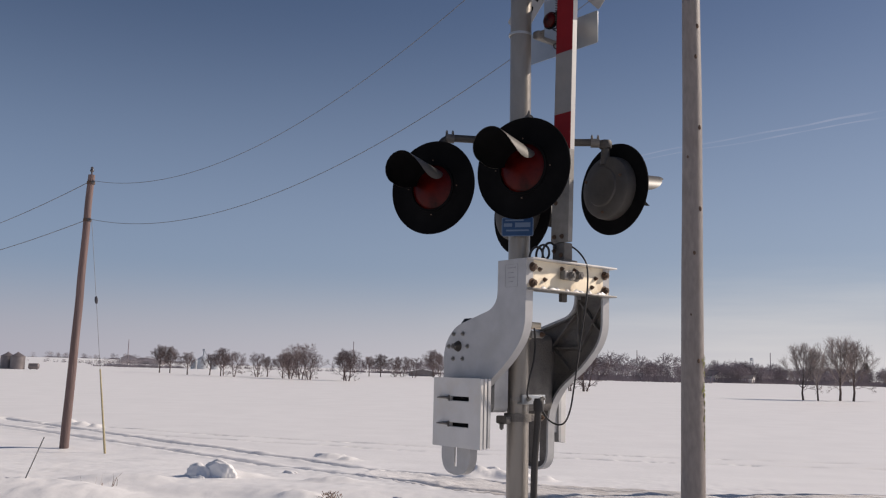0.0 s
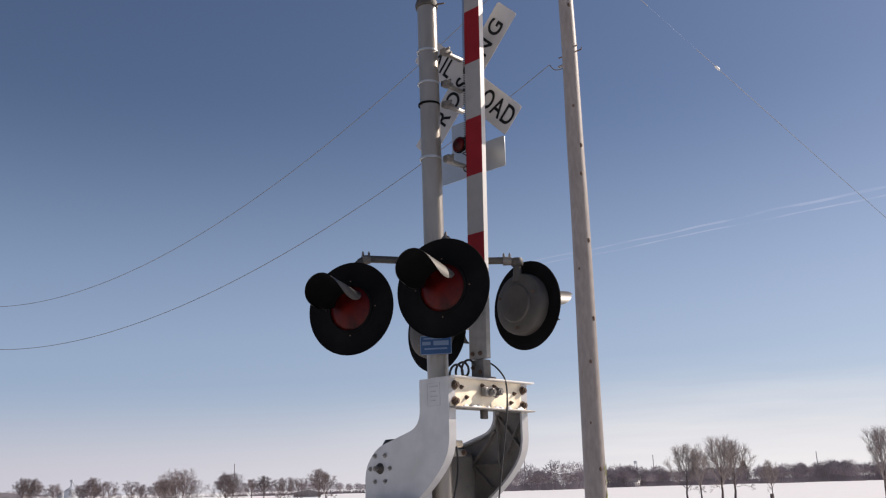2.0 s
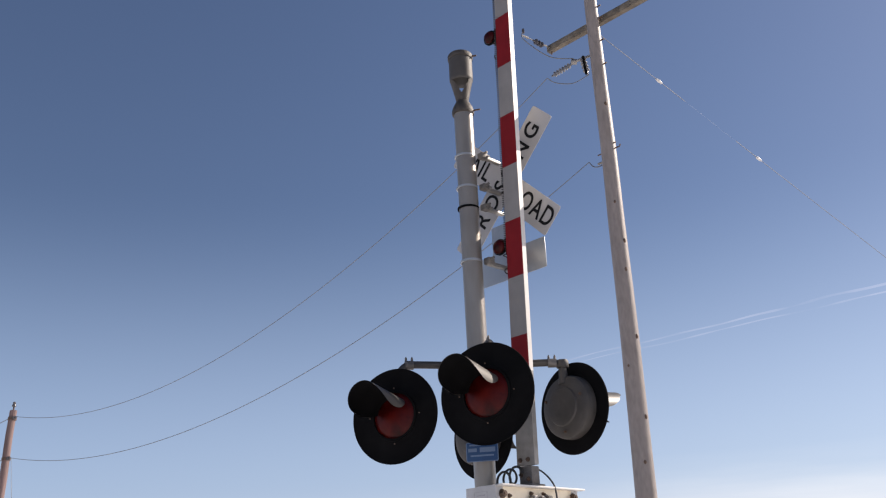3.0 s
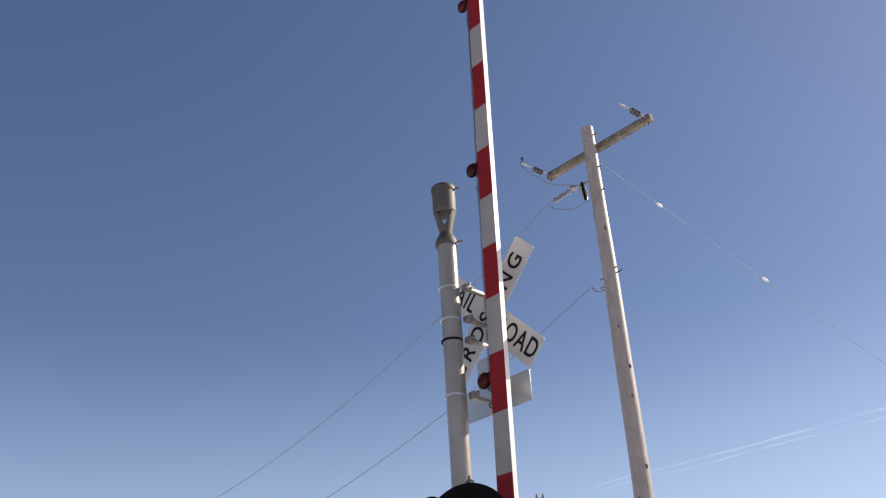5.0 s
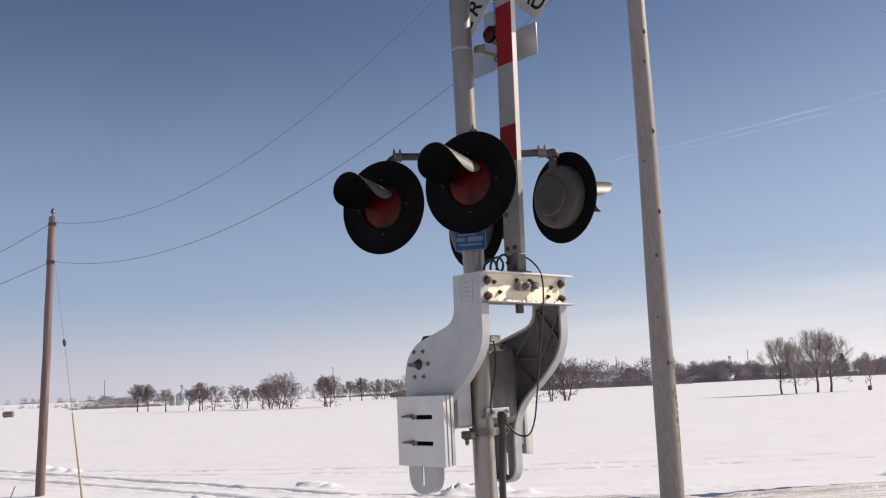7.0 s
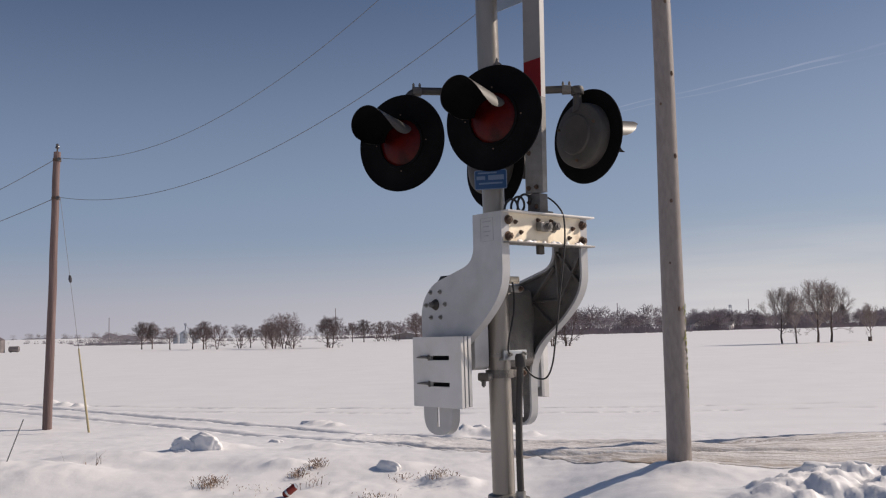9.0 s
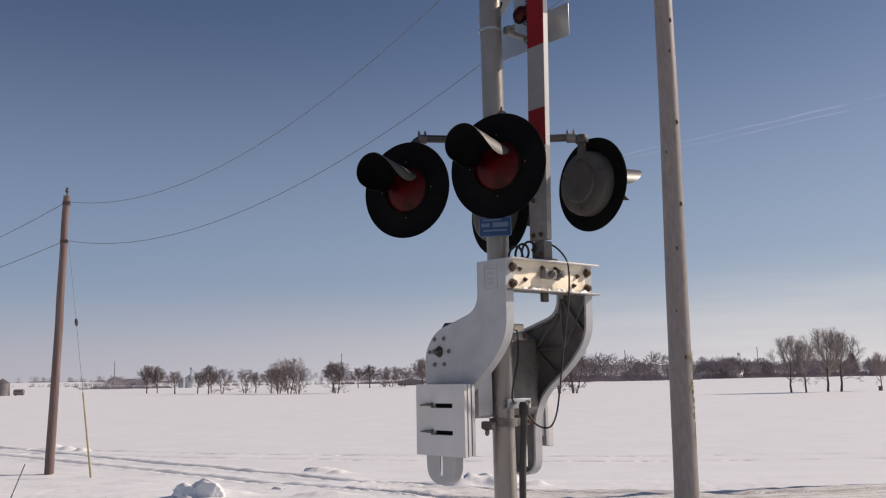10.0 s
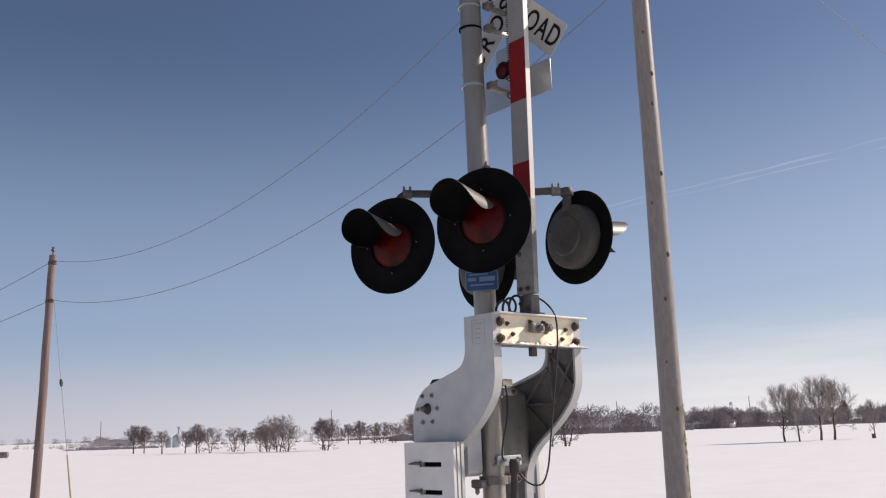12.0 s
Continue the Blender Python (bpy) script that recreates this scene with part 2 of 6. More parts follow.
def lane_material():
    """Packed snow streaked along the lane with grit and brown slush; u runs along the lane, v across it."""
    m = bpy.data.materials.new("packed_snow_and_grit")
    m.use_nodes = True
    t = m.node_tree
    b = t.nodes["Principled BSDF"]
    b.inputs["Roughness"].default_value, b.inputs["Specular IOR Level"].default_value = 0.75, 0.25
    uv = t.nodes.new("ShaderNodeTexCoord")
    out = None
    layers = [((0.35, 4.5, 1), 2.2, 0.40, 0.62, (0.86, 0.845, 0.83), (0.66, 0.625, 0.595)),
              ((0.16, 7.5, 1), 2.6, 0.46, 0.60, None, (0.40, 0.355, 0.32)),
              ((5.0, 7.0, 1), 5.0, 0.56, 0.72, None, (0.30, 0.25, 0.21)),
              ((7.0, 9.0, 1), 4.0, 0.58, 0.66, None, (0.86, 0.845, 0.83))]
    for size, scale, lo, hi, base, colour in layers:
        mp = t.nodes.new("ShaderNodeMapping")
        mp.inputs["Scale"].default_value = size
        mp.inputs["Location"].default_value = (scale * 3.1, lo * 7.7, 0)
        t.links.new(uv.outputs["UV"], mp.inputs[0])
        n = t.nodes.new("ShaderNodeTexNoise")
        n.inputs["Scale"].default_value, n.inputs["Detail"].default_value, n.inputs["Roughness"].default_value = scale, 7, 0.62
        t.links.new(mp.outputs[0], n.inputs["Vector"])
        r = t.nodes.new("ShaderNodeMapRange")
        r.inputs["From Min"].default_value, r.inputs["From Max"].default_value = lo, hi
        r.inputs["To Max"].default_value = 0.9
        t.links.new(n.outputs["Fac"], r.inputs["Value"])
        mx = t.nodes.new("ShaderNodeMixRGB")
        mx.inputs[2].default_value = (*colour, 1)
        if base:
            mx.inputs[1].default_value = (*base, 1)
        else:
            t.links.new(out, mx.inputs[1])
        t.links.new(r.outputs[0], mx.inputs[0])
        out = mx.outputs[0]
    sx = t.nodes.new("ShaderNodeSeparateXYZ")
    t.links.new(uv.outputs["UV"], sx.inputs[0])
    # a ragged strip of bare brown grit along the near side
    strip = t.nodes.new("ShaderNodeMapRange")
    strip.inputs["From Min"].default_value, strip.inputs["From Max"].default_value = 1.1, 0.25
    t.links.new(sx.outputs["Y"], strip.inputs["Value"])
    rag = t.nodes.new("ShaderNodeTexNoise")
    rag.inputs["Scale"].default_value, rag.inputs["Detail"].default_value, rag.inputs["Roughness"].default_value = 1.7, 8, 0.7
    t.links.new(uv.outputs["UV"], rag.inputs["Vector"])
    torn = t.nodes.new("ShaderNodeMapRange")
    torn.inputs["From Min"].default_value, torn.inputs["From Max"].default_value = 0.42, 0.56
    t.links.new(rag.outputs["Fac"], torn.inputs["Value"])
    grit = t.nodes.new("ShaderNodeMath")
    grit.operation = 'MULTIPLY'
    t.links.new(strip.outputs[0], grit.inputs[0])
    t.links.new(torn.outputs[0], grit.inputs[1])
    bare = t.nodes.new("ShaderNodeMixRGB")
    bare.inputs[2].default_value = (0.34, 0.275, 0.215, 1)
    t.links.new(grit.outputs[0], bare.inputs[0])
    t.links.new(out, bare.inputs[1])
    out = bare.outputs[0]
    # the grit thins out along the first metres of the lane
    thin = t.nodes.new("ShaderNodeMapRange")
    thin.inputs["From Min"].default_value, thin.inputs["From Max"].default_value = 0.5, 6.5
    t.links.new(sx.outputs["X"], thin.inputs["Value"])
    fresh = t.nodes.new("ShaderNodeMixRGB")
    fresh.inputs[1].default_value = (0.87, 0.855, 0.845, 1)
    t.links.new(thin.outputs[0], fresh.inputs[0])
    t.links.new(out, fresh.inputs[2])
    t.links.new(fresh.outputs[0], b.inputs["Base Color"])
    n3 = t.nodes.new("ShaderNodeTexNoise")
    n3.inputs["Scale"].default_value, n3.inputs["Detail"].default_value = 14.0, 6
    t.links.new(uv.outputs["Object"], n3.inputs["Vector"])
    bp = t.nodes.new("ShaderNodeBump")
    bp.inputs["Strength"].default_value, bp.inputs["Distance"].default_value = 0.8, 0.02
    t.links.new(n3.outputs["Fac"], bp.inputs["Height"])
    t.links.new(bp.outputs[0], b.inputs["Normal"])
    return m


MUD = lane_material()


# ---- building helpers ----
def smooth(me, angle=35):
    me.polygons.foreach_set("use_smooth", [True] * len(me.polygons))
    me.set_sharp_from_angle(angle=radians(angle))


def part(name, bm, mat, parent=None, label="", angle=35):
    """Link a bmesh as one mesh object, under a thing or a part."""
    bmesh.ops.recalc_face_normals(bm, faces=bm.faces)
    me = bpy.data.meshes.new(name)
    bm.to_mesh(me)
    bm.free()
    me.materials.append(mat)
    smooth(me, angle)
    ob = new(name, me)
    if parent:
        ob.parent = parent
    if label:
        tagged(ob, label)
    return ob


def mesh_part(name, verts, faces, mat, parent=None, label="", flat=False):
    me = bpy.data.meshes.new(name)
    me.from_pydata(verts, [], faces)
    me.materials.append(mat)
    if not flat:
        smooth(me, 60)
    ob = new(name, me)
    if parent:
        ob.parent = parent
    if label:
        tagged(ob, label)
    return ob


def thing(name, m, label, category, group="", kind=""):
    ob = new(name)
    ob.empty_display_size = 0.1
    ob.matrix_world = m
    return tagged(ob, label, category, group, kind)


def box(bm, c, s, bevel=0.0, rot=None):
    r = bmesh.ops.create_cube(bm, size=1)
    vs = r["verts"]
    m = Matrix.Translation(c) @ (rot or Matrix()) @ Matrix.Diagonal((*s, 1))
    bmesh.ops.transform(bm, matrix=m, verts=vs)
    if bevel:
        es = {e for v in vs for e in v.link_edges}
        bmesh.ops.bevel(bm, geom=list(es), offset=bevel, segments=2, affect='EDGES', profile=0.5)
    return bm


def tube(bm, pts, radii, n=16, caps=True):
    """A round bar along a line of points; radii: one number, or one for each point."""
    pts = [Vector(p) for p in pts]
    if not hasattr(radii, "__len__"):
        radii = [radii] * len(pts)
    rings = []
    ref = None
    for i, p in enumerate(pts):
        d = (pts[min(i + 1, len(pts) - 1)] - pts[max(i - 1, 0)]).normalized()
        if ref is None:
            ref = Vector((1, 0, 0)) if abs(d.x) < 0.8 else Vector((0, 1, 0))
        a = (ref - d * ref.dot(d)).normalized()
        b = d.cross(a)
        ref = a
        rings.append([bm.verts.new(p + (a * math.cos(2 * math.pi * k / n) + b * math.sin(2 * math.pi * k / n)) * radii[i]) for k in range(n)])
    for r0, r1 in zip(rings, rings[1:]):
        for k in range(n):
            bm.faces.new((r0[k], r0[(k + 1) % n], r1[(k + 1) % n], r1[k]))
    if caps:
        bm.faces.new(rings[0][::-1])
        bm.faces.new(rings[-1])
    return bm


def lathe(bm, profile, m=None, n=32):
    """Turn (radius, height) pairs about local z, then place by m."""
    m = m or Matrix()
    rings = []
    for r, h in profile:
        if r < 1e-5:
            rings.append([bm.verts.new(m @ Vector((0, 0, h)))])
        else:
            rings.append([bm.verts.new(m @ Vector((r * math.cos(2 * math.pi * k / n), r * math.sin(2 * math.pi * k / n), h))) for k in range(n)])
    for r0, r1 in zip(rings, rings[1:]):
        for k in range(n):
            j = (k + 1) % n
            if len(r0) == 1 and len(r1) == 1:
                continue
            if len(r0) == 1:
                bm.faces.new((r0[0], r1[j], r1[k]))
            elif len(r1) == 1:
                bm.faces.new((r0[k], r0[j], r1[0]))
            else:
                bm.faces.new((r0[k], r0[j], r1[j], r1[k]))
    return bm


def slab(bm, loops, to3d, depth):
    """A flat sheet with holes (outer loop first) that stands from depth[0] to depth[1]. to3d: (a, b, d) -> place."""
    base = []
    for lp in loops:
        vs = [bm.verts.new(to3d(a, b, depth[0])) for a, b in lp]
        base.append((vs, [bm.edges.new((vs[i], vs[(i + 1) % len(vs)])) for i in range(len(vs))]))
    es = [e for _, l in base for e in l]
    f0 = [g for g in bmesh.ops.triangle_fill(bm, use_beauty=True, edges=es)["geom"] if isinstance(g, bmesh.types.BMFace)]
    top = {}
    for vs, _ in base:
        for v in vs:
            top[v] = None
    for (vs, _), lp in zip(base, loops):
        for v, (a, b) in zip(vs, lp):
            top[v] = bm.verts.new(to3d(a, b, depth[1]))
    for f in f0:
        bm.faces.new([top[v] for v in reversed(f.verts)])
    for vs, _ in base:
        for i in range(len(vs)):
            j = (i + 1) % len(vs)
            bm.faces.new((vs[i], vs[j], top[vs[j]], top[vs[i]]))
    return bm


def rounded(pts, r, n=5):
    """A polygon with rounded corners. pts: (a, b) or (a, b, own radius)."""
    out = []
    k = len(pts)
    for i, p in enumerate(pts):
        rr = p[2] if len(p) > 2 else r
        p0, p1, p2 = Vector(pts[i - 1][:2]), Vector(p[:2]), Vector(pts[(i + 1) % k][:2])
        d0, d2 = (p0 - p1), (p2 - p1)
        c = min(rr, d0.length * 0.48, d2.length * 0.48)
        if c < 1e-5:
            out.append(tuple(p1))
            continue
        a, b = p1 + d0.normalized() * c, p1 + d2.normalized() * c
        for s in range(n + 1):
            t = s / n
            q = a * (1 - t) ** 2 + p1 * 2 * t * (1 - t) + b * t * t
            out.append((q.x, q.y))
    return out


def inset(loop, d):
    """The loop moved inwards by d."""
    area = sum(a[0] * b[1] - b[0] * a[1] for a, b in zip(loop, loop[1:] + loop[:1]))
    s = 1 if area > 0 else -1
    out = []
    k = len(loop)
    for i in range(k):
        t = (Vector(loop[(i + 1) % k]) - Vector(loop[i - 1])).normalized()
        out.append((loop[i][0] - s * t.y * d, loop[i][1] + s * t.x * d))
    return out


def lettering(text, size, m, mat, parent, name, depth=0.0015, squeeze=1.0, spacing=1.16):
    """Words in the built-in font as a mesh, centred, in the xy plane of m."""
    cu = bpy.data.curves.new(name, "FONT")
    cu.body, cu.size, cu.extrude, cu.align_x, cu.align_y = text, size, depth, 'CENTER', 'CENTER'
    cu.offset = size * 0.012
    cu.space_character = spacing
    tmp = bpy.data.objects.new(name, cu)
    scene.collection.objects.link(tmp)
    me = bpy.data.meshes.new_from_object(tmp.evaluated_get(bpy.context.evaluated_depsgraph_get()))
    bpy.data.objects.remove(tmp)
    me.transform(m @ Matrix.Diagonal((squeeze, 1, 1, 1)))
    me.materials.clear()
    me.materials.append(mat)
    ob = new(name, me)
    ob.parent = parent
    return ob


def hexbolt(bm, p, axis, r=0.013, h=0.012, washer=True):
    axis = Vector(axis).normalized()
    p = Vector(p)
    if washer:
        tube(bm, [p, p + axis * 0.003], r * 1.45, 14)
    tube(bm, [p + axis * 0.002, p + axis * h], r, 6)
    tube(bm, [p + axis * h, p + axis * (h + 0.008)], r * 0.5, 8)
    return bm


# ---- ground ----
NEAR_RUT = [(-60, 72), (-16.1, 32.4), (-11.4, 28.2), (-7.75, 25.0), (-4.8, 21.6), (-2.2, 17.8), (-0.16, 15.0), (1.15, 14.05), (2.9, 13.5), (5.0, 13.1), (8.0, 13.3), (14, 14.4), (40, 19.5)]
FAR_RUT = [(-60, 76), (-17.9, 36.1), (-14.35, 32.9), (-9.75, 28.6), (-6.6, 25.9), (-4.2, 23.4), (-1.95, 20.5), (-0.2, 17.6), (0.7, 16.4), (1.9, 15.6), (3.55, 14.9), (5.5, 14.7), (9, 15.1), (14, 16), (40, 21)]
FIELD_TRACK = [(-30, 40), (-8, 29.5), (-0.3, 26.7), (6.0, 25.4), (11.8, 25.2), (30, 27)]
FIELD_TRACK_B = [(-30, 41.6), (-8, 31.1), (-0.3, 28.3), (6.0, 26.9), (11.8, 26.6), (30, 28.4)]
MOUNDS = [  # x, y, width, depth, height, roughness
    (-3.95, 16.05, 0.55, 0.3, 0.11, 0.3), (-4.4, 15.95, 0.5, 0.25, 0.05, 0.3),
    (-0.62, 13.4, 0.3, 0.2, 0.06, 0.3), (-0.15, 12.7, 0.22, 0.2, 0.11, 0.9), (0.2, 12.6, 0.2, 0.16, 0.09, 0.9), (-1.3, 12.3, 0.8, 0.5, 0.06, 0.5),
    (-3.34, 24.0, 0.4, 0.25, 0.14, 0.7), (-14.2, 33.9, 0.4, 0.25, 0.16, 0.8), (-13.4, 33.2, 0.3, 0.25, 0.13, 0.8), (-15.1, 34.8, 0.35, 0.25, 0.13, 0.8), (-2.9, 23.4, 0.3, 0.2, 0.08, 0.8),
    (0.5, 18.0, 0.35, 0.25, 0.17, 0.9), (1.0, 17.7, 0.3, 0.25, 0.15, 0.9), (0.1, 17.9, 0.25, 0.2, 0.1, 0.9), (1.5, 17.4, 0.25, 0.2, 0.08, 0.9),
    (2.8, 11.85, 0.35, 0.3, 0.07, 0.2), (3.4, 11.5, 0.7, 0.4, 0.04, 0.2),
    (4.35, 10.5, 0.32, 0.30, 0.15, 0.35), (4.0, 10.35, 0.2, 0.22, 0.10, 0.7), (4.95, 10.6, 0.5, 0.26, 0.16, 0.7), (3.62, 10.15, 0.30, 0.28, 0.13, 0.7), (4.45, 10.05, 0.5, 0.40, 0.12, 0.8),
    (5.4, 10.2, 0.6, 0.45, 0.18, 0.4), (3.95, 9.75, 0.24, 0.2, 0.15, 0.8), (4.3, 9.55, 0.2, 0.18, 0.12, 0.8), (5.1, 9.6, 0.6, 0.5, 0.13, 0.6), (3.3, 9.75, 0.34, 0.2, 0.08, 0.7),
    (3.62, 9.5, 0.16, 0.13, 0.10, 0.7), (3.45, 9.25, 0.16, 0.12, 0.07, 0.8), (3.75, 9.95, 0.7, 0.6, 0.08, 0.5), (4.6, 9.3, 0.26, 0.2, 0.08, 0.8),
    (3.08, 11.72, 0.30, 0.2, 0.045, 0.2), (2.72, 11.9, 0.2, 0.18, 0.05, 0.3), (3.3, 11.5, 0.4, 0.25, 0.05, 0.2),
    (9.3, 18.6, 0.4, 0.3, 0.14, 0.2), (11.0, 18.0, 0.6, 0.4, 0.10, 0.7), (12.0, 18.3, 0.6, 0.4, 0.14, 0.8), (-6.4, 13.6, 1.4, 0.8, 0.16, 0.2), (-3.3, 12.0, 1.6, 0.6, 0.08, 0.3),
    (-5.6, 14.9, 0.9, 0.35, 0.10, 0.3), (-2.2, 15.6, 0.5, 0.2, 0.07, 0.6), (-2.4, 13.6, 0.3, 0.2, 0.09, 0.6),
]


def to_line(x, y, line):
    best = 1e9
    for (x0, y0), (x1, y1) in zip(line, line[1:]):
        dx, dy = x1 - x0, y1 - y0
        t = max(0.0, min(1.0, ((x - x0) * dx + (y - y0) * dy) / (dx * dx + dy * dy)))
        best = min(best, math.hypot(x - x0 - t * dx, y - y0 - t * dy))
    return best


def step01(a, b, x):
    t = max(0.0, min(1.0, (x - a) / (b - a)))
    return t * t * (3 - 2 * t)


def ground_z(x, y):
    z = -0.13 - 0.53 * step01(12, 25, y) - 0.36 * step01(2.6, 0.9, x) * step01(14.5, 11.5, y) * step01(-3, 6, y)
    # the land rises gently far off, beyond the grain bins
    far = math.hypot(x, y)
    if y > 300 and x < 0:
        z += 5.2 * step01(-0.20, -0.40, x / y) * step01(360, 900, far)
    if abs(x) > 160 or y > 260 or y < -40:
        return z + 0.25 * noise.noise((x * 0.006, y * 0.006, 3.1)) * step01(200, 500, math.hypot(x, y))
    near = 1 - step01(30, 60, math.hypot(x, y))
    z += 0.03 * noise.noise((x * 0.05, y * 0.09, 1.7))
    if near > 0:
        z += near * (1 - 0.65 * step01(16, 24, y + 0.7 * x)) * (0.055 * noise.noise((x * 0.35 + 3, y * 0.6, 0.3)) + 0.024 * noise.noise((x * 1.3, y * 2.2, 5.3)))
        rough = 1 - step01(0.2, 2.5, abs(y - 15.5 + 0.35 * x) / 3)
        z += near * 0.010 * (0.4 + rough) * noise.noise((x * 6.0, y * 6.0, 2.0))
        for line, deep in ((NEAR_RUT, 0.075), (FAR_RUT, 0.095)):
            d = to_line(x, y, line) + 0.03 * noise.noise((x * 0.9, y * 0.9, 9.0))
            z -= deep * math.exp(-(d / 0.125) ** 4) - 0.026 * math.exp(-((d - 0.34) / 0.16) ** 2) * (0.35 + abs(noise.noise((x * 1.7, y * 1.7, 4.4))) * 1.7)
        d2 = min(to_line(x, y, NEAR_RUT), to_line(x, y, FAR_RUT))
        if d2 < 1.2:
            z += (1 - d2 / 1.2) * near * (0.014 * noise.noise((x * 4.8, y * 5.5, 21.0)) + 0.012 * abs(noise.noise((x * 11.0, y * 11.0, 23.0))))
        for line in (FIELD_TRACK, FIELD_TRACK_B):
            d = to_line(x, y, line) + 0.15 * noise.noise((x * 0.7, y * 0.7, 6.0))
            z -= 0.07 * math.exp(-(d / 0.17) ** 2) * (0.25 + abs(noise.noise((x * 1.1, y * 1.1, 8.0))) * 2) * (1 + noise.noise((x * 6, y * 6, 2.5)))
        # the soft furrow across the near bank
        d = abs(y - 14.05 - 0.25 * (x + 5.3) * -1 + 0.25 * noise.noise((x * 0.5, 0, 7.0)))
        z -= 0.07 * math.exp(-(d / 0.35) ** 2) * step01(-2.6, -3.6, x) * step01(-9, -7.5, x)
    for mx, my, w, dd, h, r in MOUNDS:
        ex, ey = (x - mx) / w, (y - my) / dd
        q = ex * ex + ey * ey
        if q < 7:
            n = noise.noise((x * 2.6, y * 2.6, 11.0)) * 0.6 + noise.noise((x * 4.6, y * 4.6, 12.0)) * 0.6
            n2 = noise.noise((x * 11.0, y * 11.0, 5.0))
            z += h * math.exp(-q ** 1.6) * (1 + r * (n * 1.0 + n2 * 0.5))
    return z


def graded(stops):
    out = []
    for (a, b, s) in stops:
        k = max(1, round((b - a) / s))
        out += [a + (b - a) * i / k for i in range(k)]
    out.append(stops[-1][1])
    return out


GX = graded([(-2600, -600, 400), (-600, -160, 60), (-160, -60, 10), (-60, -20, 2), (-20, -9, 0.085), (-9, 2.8, 0.065), (2.8, 6.0, 0.045), (6.0, 8, 0.08), (8, 14, 0.2), (14, 40, 1.5), (40, 160, 10), (160, 600, 60), (600, 2600, 400)])
GY = graded([(-300, -40, 60), (-40, 0, 5), (0, 8.5, 0.7), (8.5, 11.3, 0.05), (11.3, 17.5, 0.06), (17.5, 37, 0.075), (37, 45, 0.5), (45, 90, 3), (90, 260, 12), (260, 1200, 50), (1200, 4000, 400)])
gverts = [(x, y, ground_z(x, y)) for y in GY for x in GX]
nx = len(GX)
gfaces = [(j * nx + i, j * nx + i + 1, (j + 1) * nx + i + 1, (j + 1) * nx + i) for j in range(len(GY) - 1) for i in range(nx - 1)]
ground = mesh_part("ground", gverts, gfaces, SNOW)
tagged(ground, "flat snow-covered field with drifts, lumps and tyre ruts", "ground", kind="structure")


def between(line_a, line_b, t):
    """The point a share t along a pair of lines, half way between them, and the way across."""
    def along(line):
        lens = [math.dist(a, b) for a, b in zip(line, line[1:])]
        s = t * sum(lens)
        for (a, b), l in zip(zip(line, line[1:]), lens):
            if s <= l:
                return Vector(a).lerp(Vector(b), s / l)
            s -= l
        return Vector(line[-1])
    return along(line_a), along(line_b)


# worn strip of grit on the lane, by the pole
rv, rf = [], []
LANE_N = [(-2.2, 17.2), (-0.95, 15.4), (-0.01, 14.3), (0.62, 13.95), (1.63, 13.35), (2.45, 12.55), (3.0, 12.32), (3.5, 11.95), (4.48, 11.35), (5.2, 11.1), (9, 11.2), (14, 12.0), (26, 14)]
LANE_F = [(-2.0, 20.9), (-0.95, 19.0), (-0.1, 17.8), (0.74, 16.75), (2.0, 16.3), (3.6, 15.6), (4.5, 15.4), (5.5, 15.6), (7.1, 16.0), (9, 16.6), (14, 17.3), (26, 19)]
cols, rows_n = 64, 300
lane_uv = []
run = 0.0
last = None
for i in range(rows_n):
    a, b = between(LANE_N, LANE_F, i / (rows_n - 1))
    run += 0.0 if last is None else (a - last).length
    last = a
    for k in range(cols):
        s = k / (cols - 1)
        seed = 3.0 if s < 0.5 else 7.0
        wob = 0.10 * noise.noise((a.x * 1.3, a.y * 1.3, seed)) + 0.05 * noise.noise((a.x * 5.0, a.y * 5.0, seed))
        p = a.lerp(b, max(0.0, min(1.0, s + wob * (abs(s - 0.5) * 2) ** 3)))
        edge = min(s, 1 - s, i / 40, (rows_n - 1 - i) / 10)
        lift = 0.010 + 0.006 * noise.noise((run * 0.35, s * 16.0, 5.0)) + 0.005 * noise.noise((run * 4.0, s * 30.0, 8.0))
        rv.append((p.x, p.y, ground_z(p.x, p.y) + (lift if edge > 0.035 else lift * edge / 0.035 - 0.05 * (1 - edge / 0.035))))
        lane_uv.append((run, s * 4.0))
rf = [(i * cols + k, i * cols + k + 1, (i + 1) * cols + k + 1, (i + 1) * cols + k) for i in range(rows_n - 1) for k in range(cols - 1)]
road = mesh_part("road", rv, rf, MUD)
layer = road.data.uv_layers.new(name="lane")
for lp in road.data.loops:
    layer.data[lp.index].uv = lane_uv[lp.vertex_index]
tagged(road, "packed snow lane worn through to brown grit", "road", kind="structure")

# ---- the crossing signal ----
MX, MY, TURN = 0.345, 5.78, 40.8
AT_MAST = pose(MX, MY, 0, 0, 0, TURN)  # local x runs along the road axis, away; local -y to the side of the gate


def P(u, v, z):
    return Vector((u, -v, z))




def MAST_AT(z):
    """Where the axis of the slightly leaning mast passes the height z, in the frame of the mast."""
    return Matrix.Translation(Matrix.Rotation(radians(-TURN), 3, 'Z') @ Vector((-0.0052 * (z - 0.7), 0, 0)))


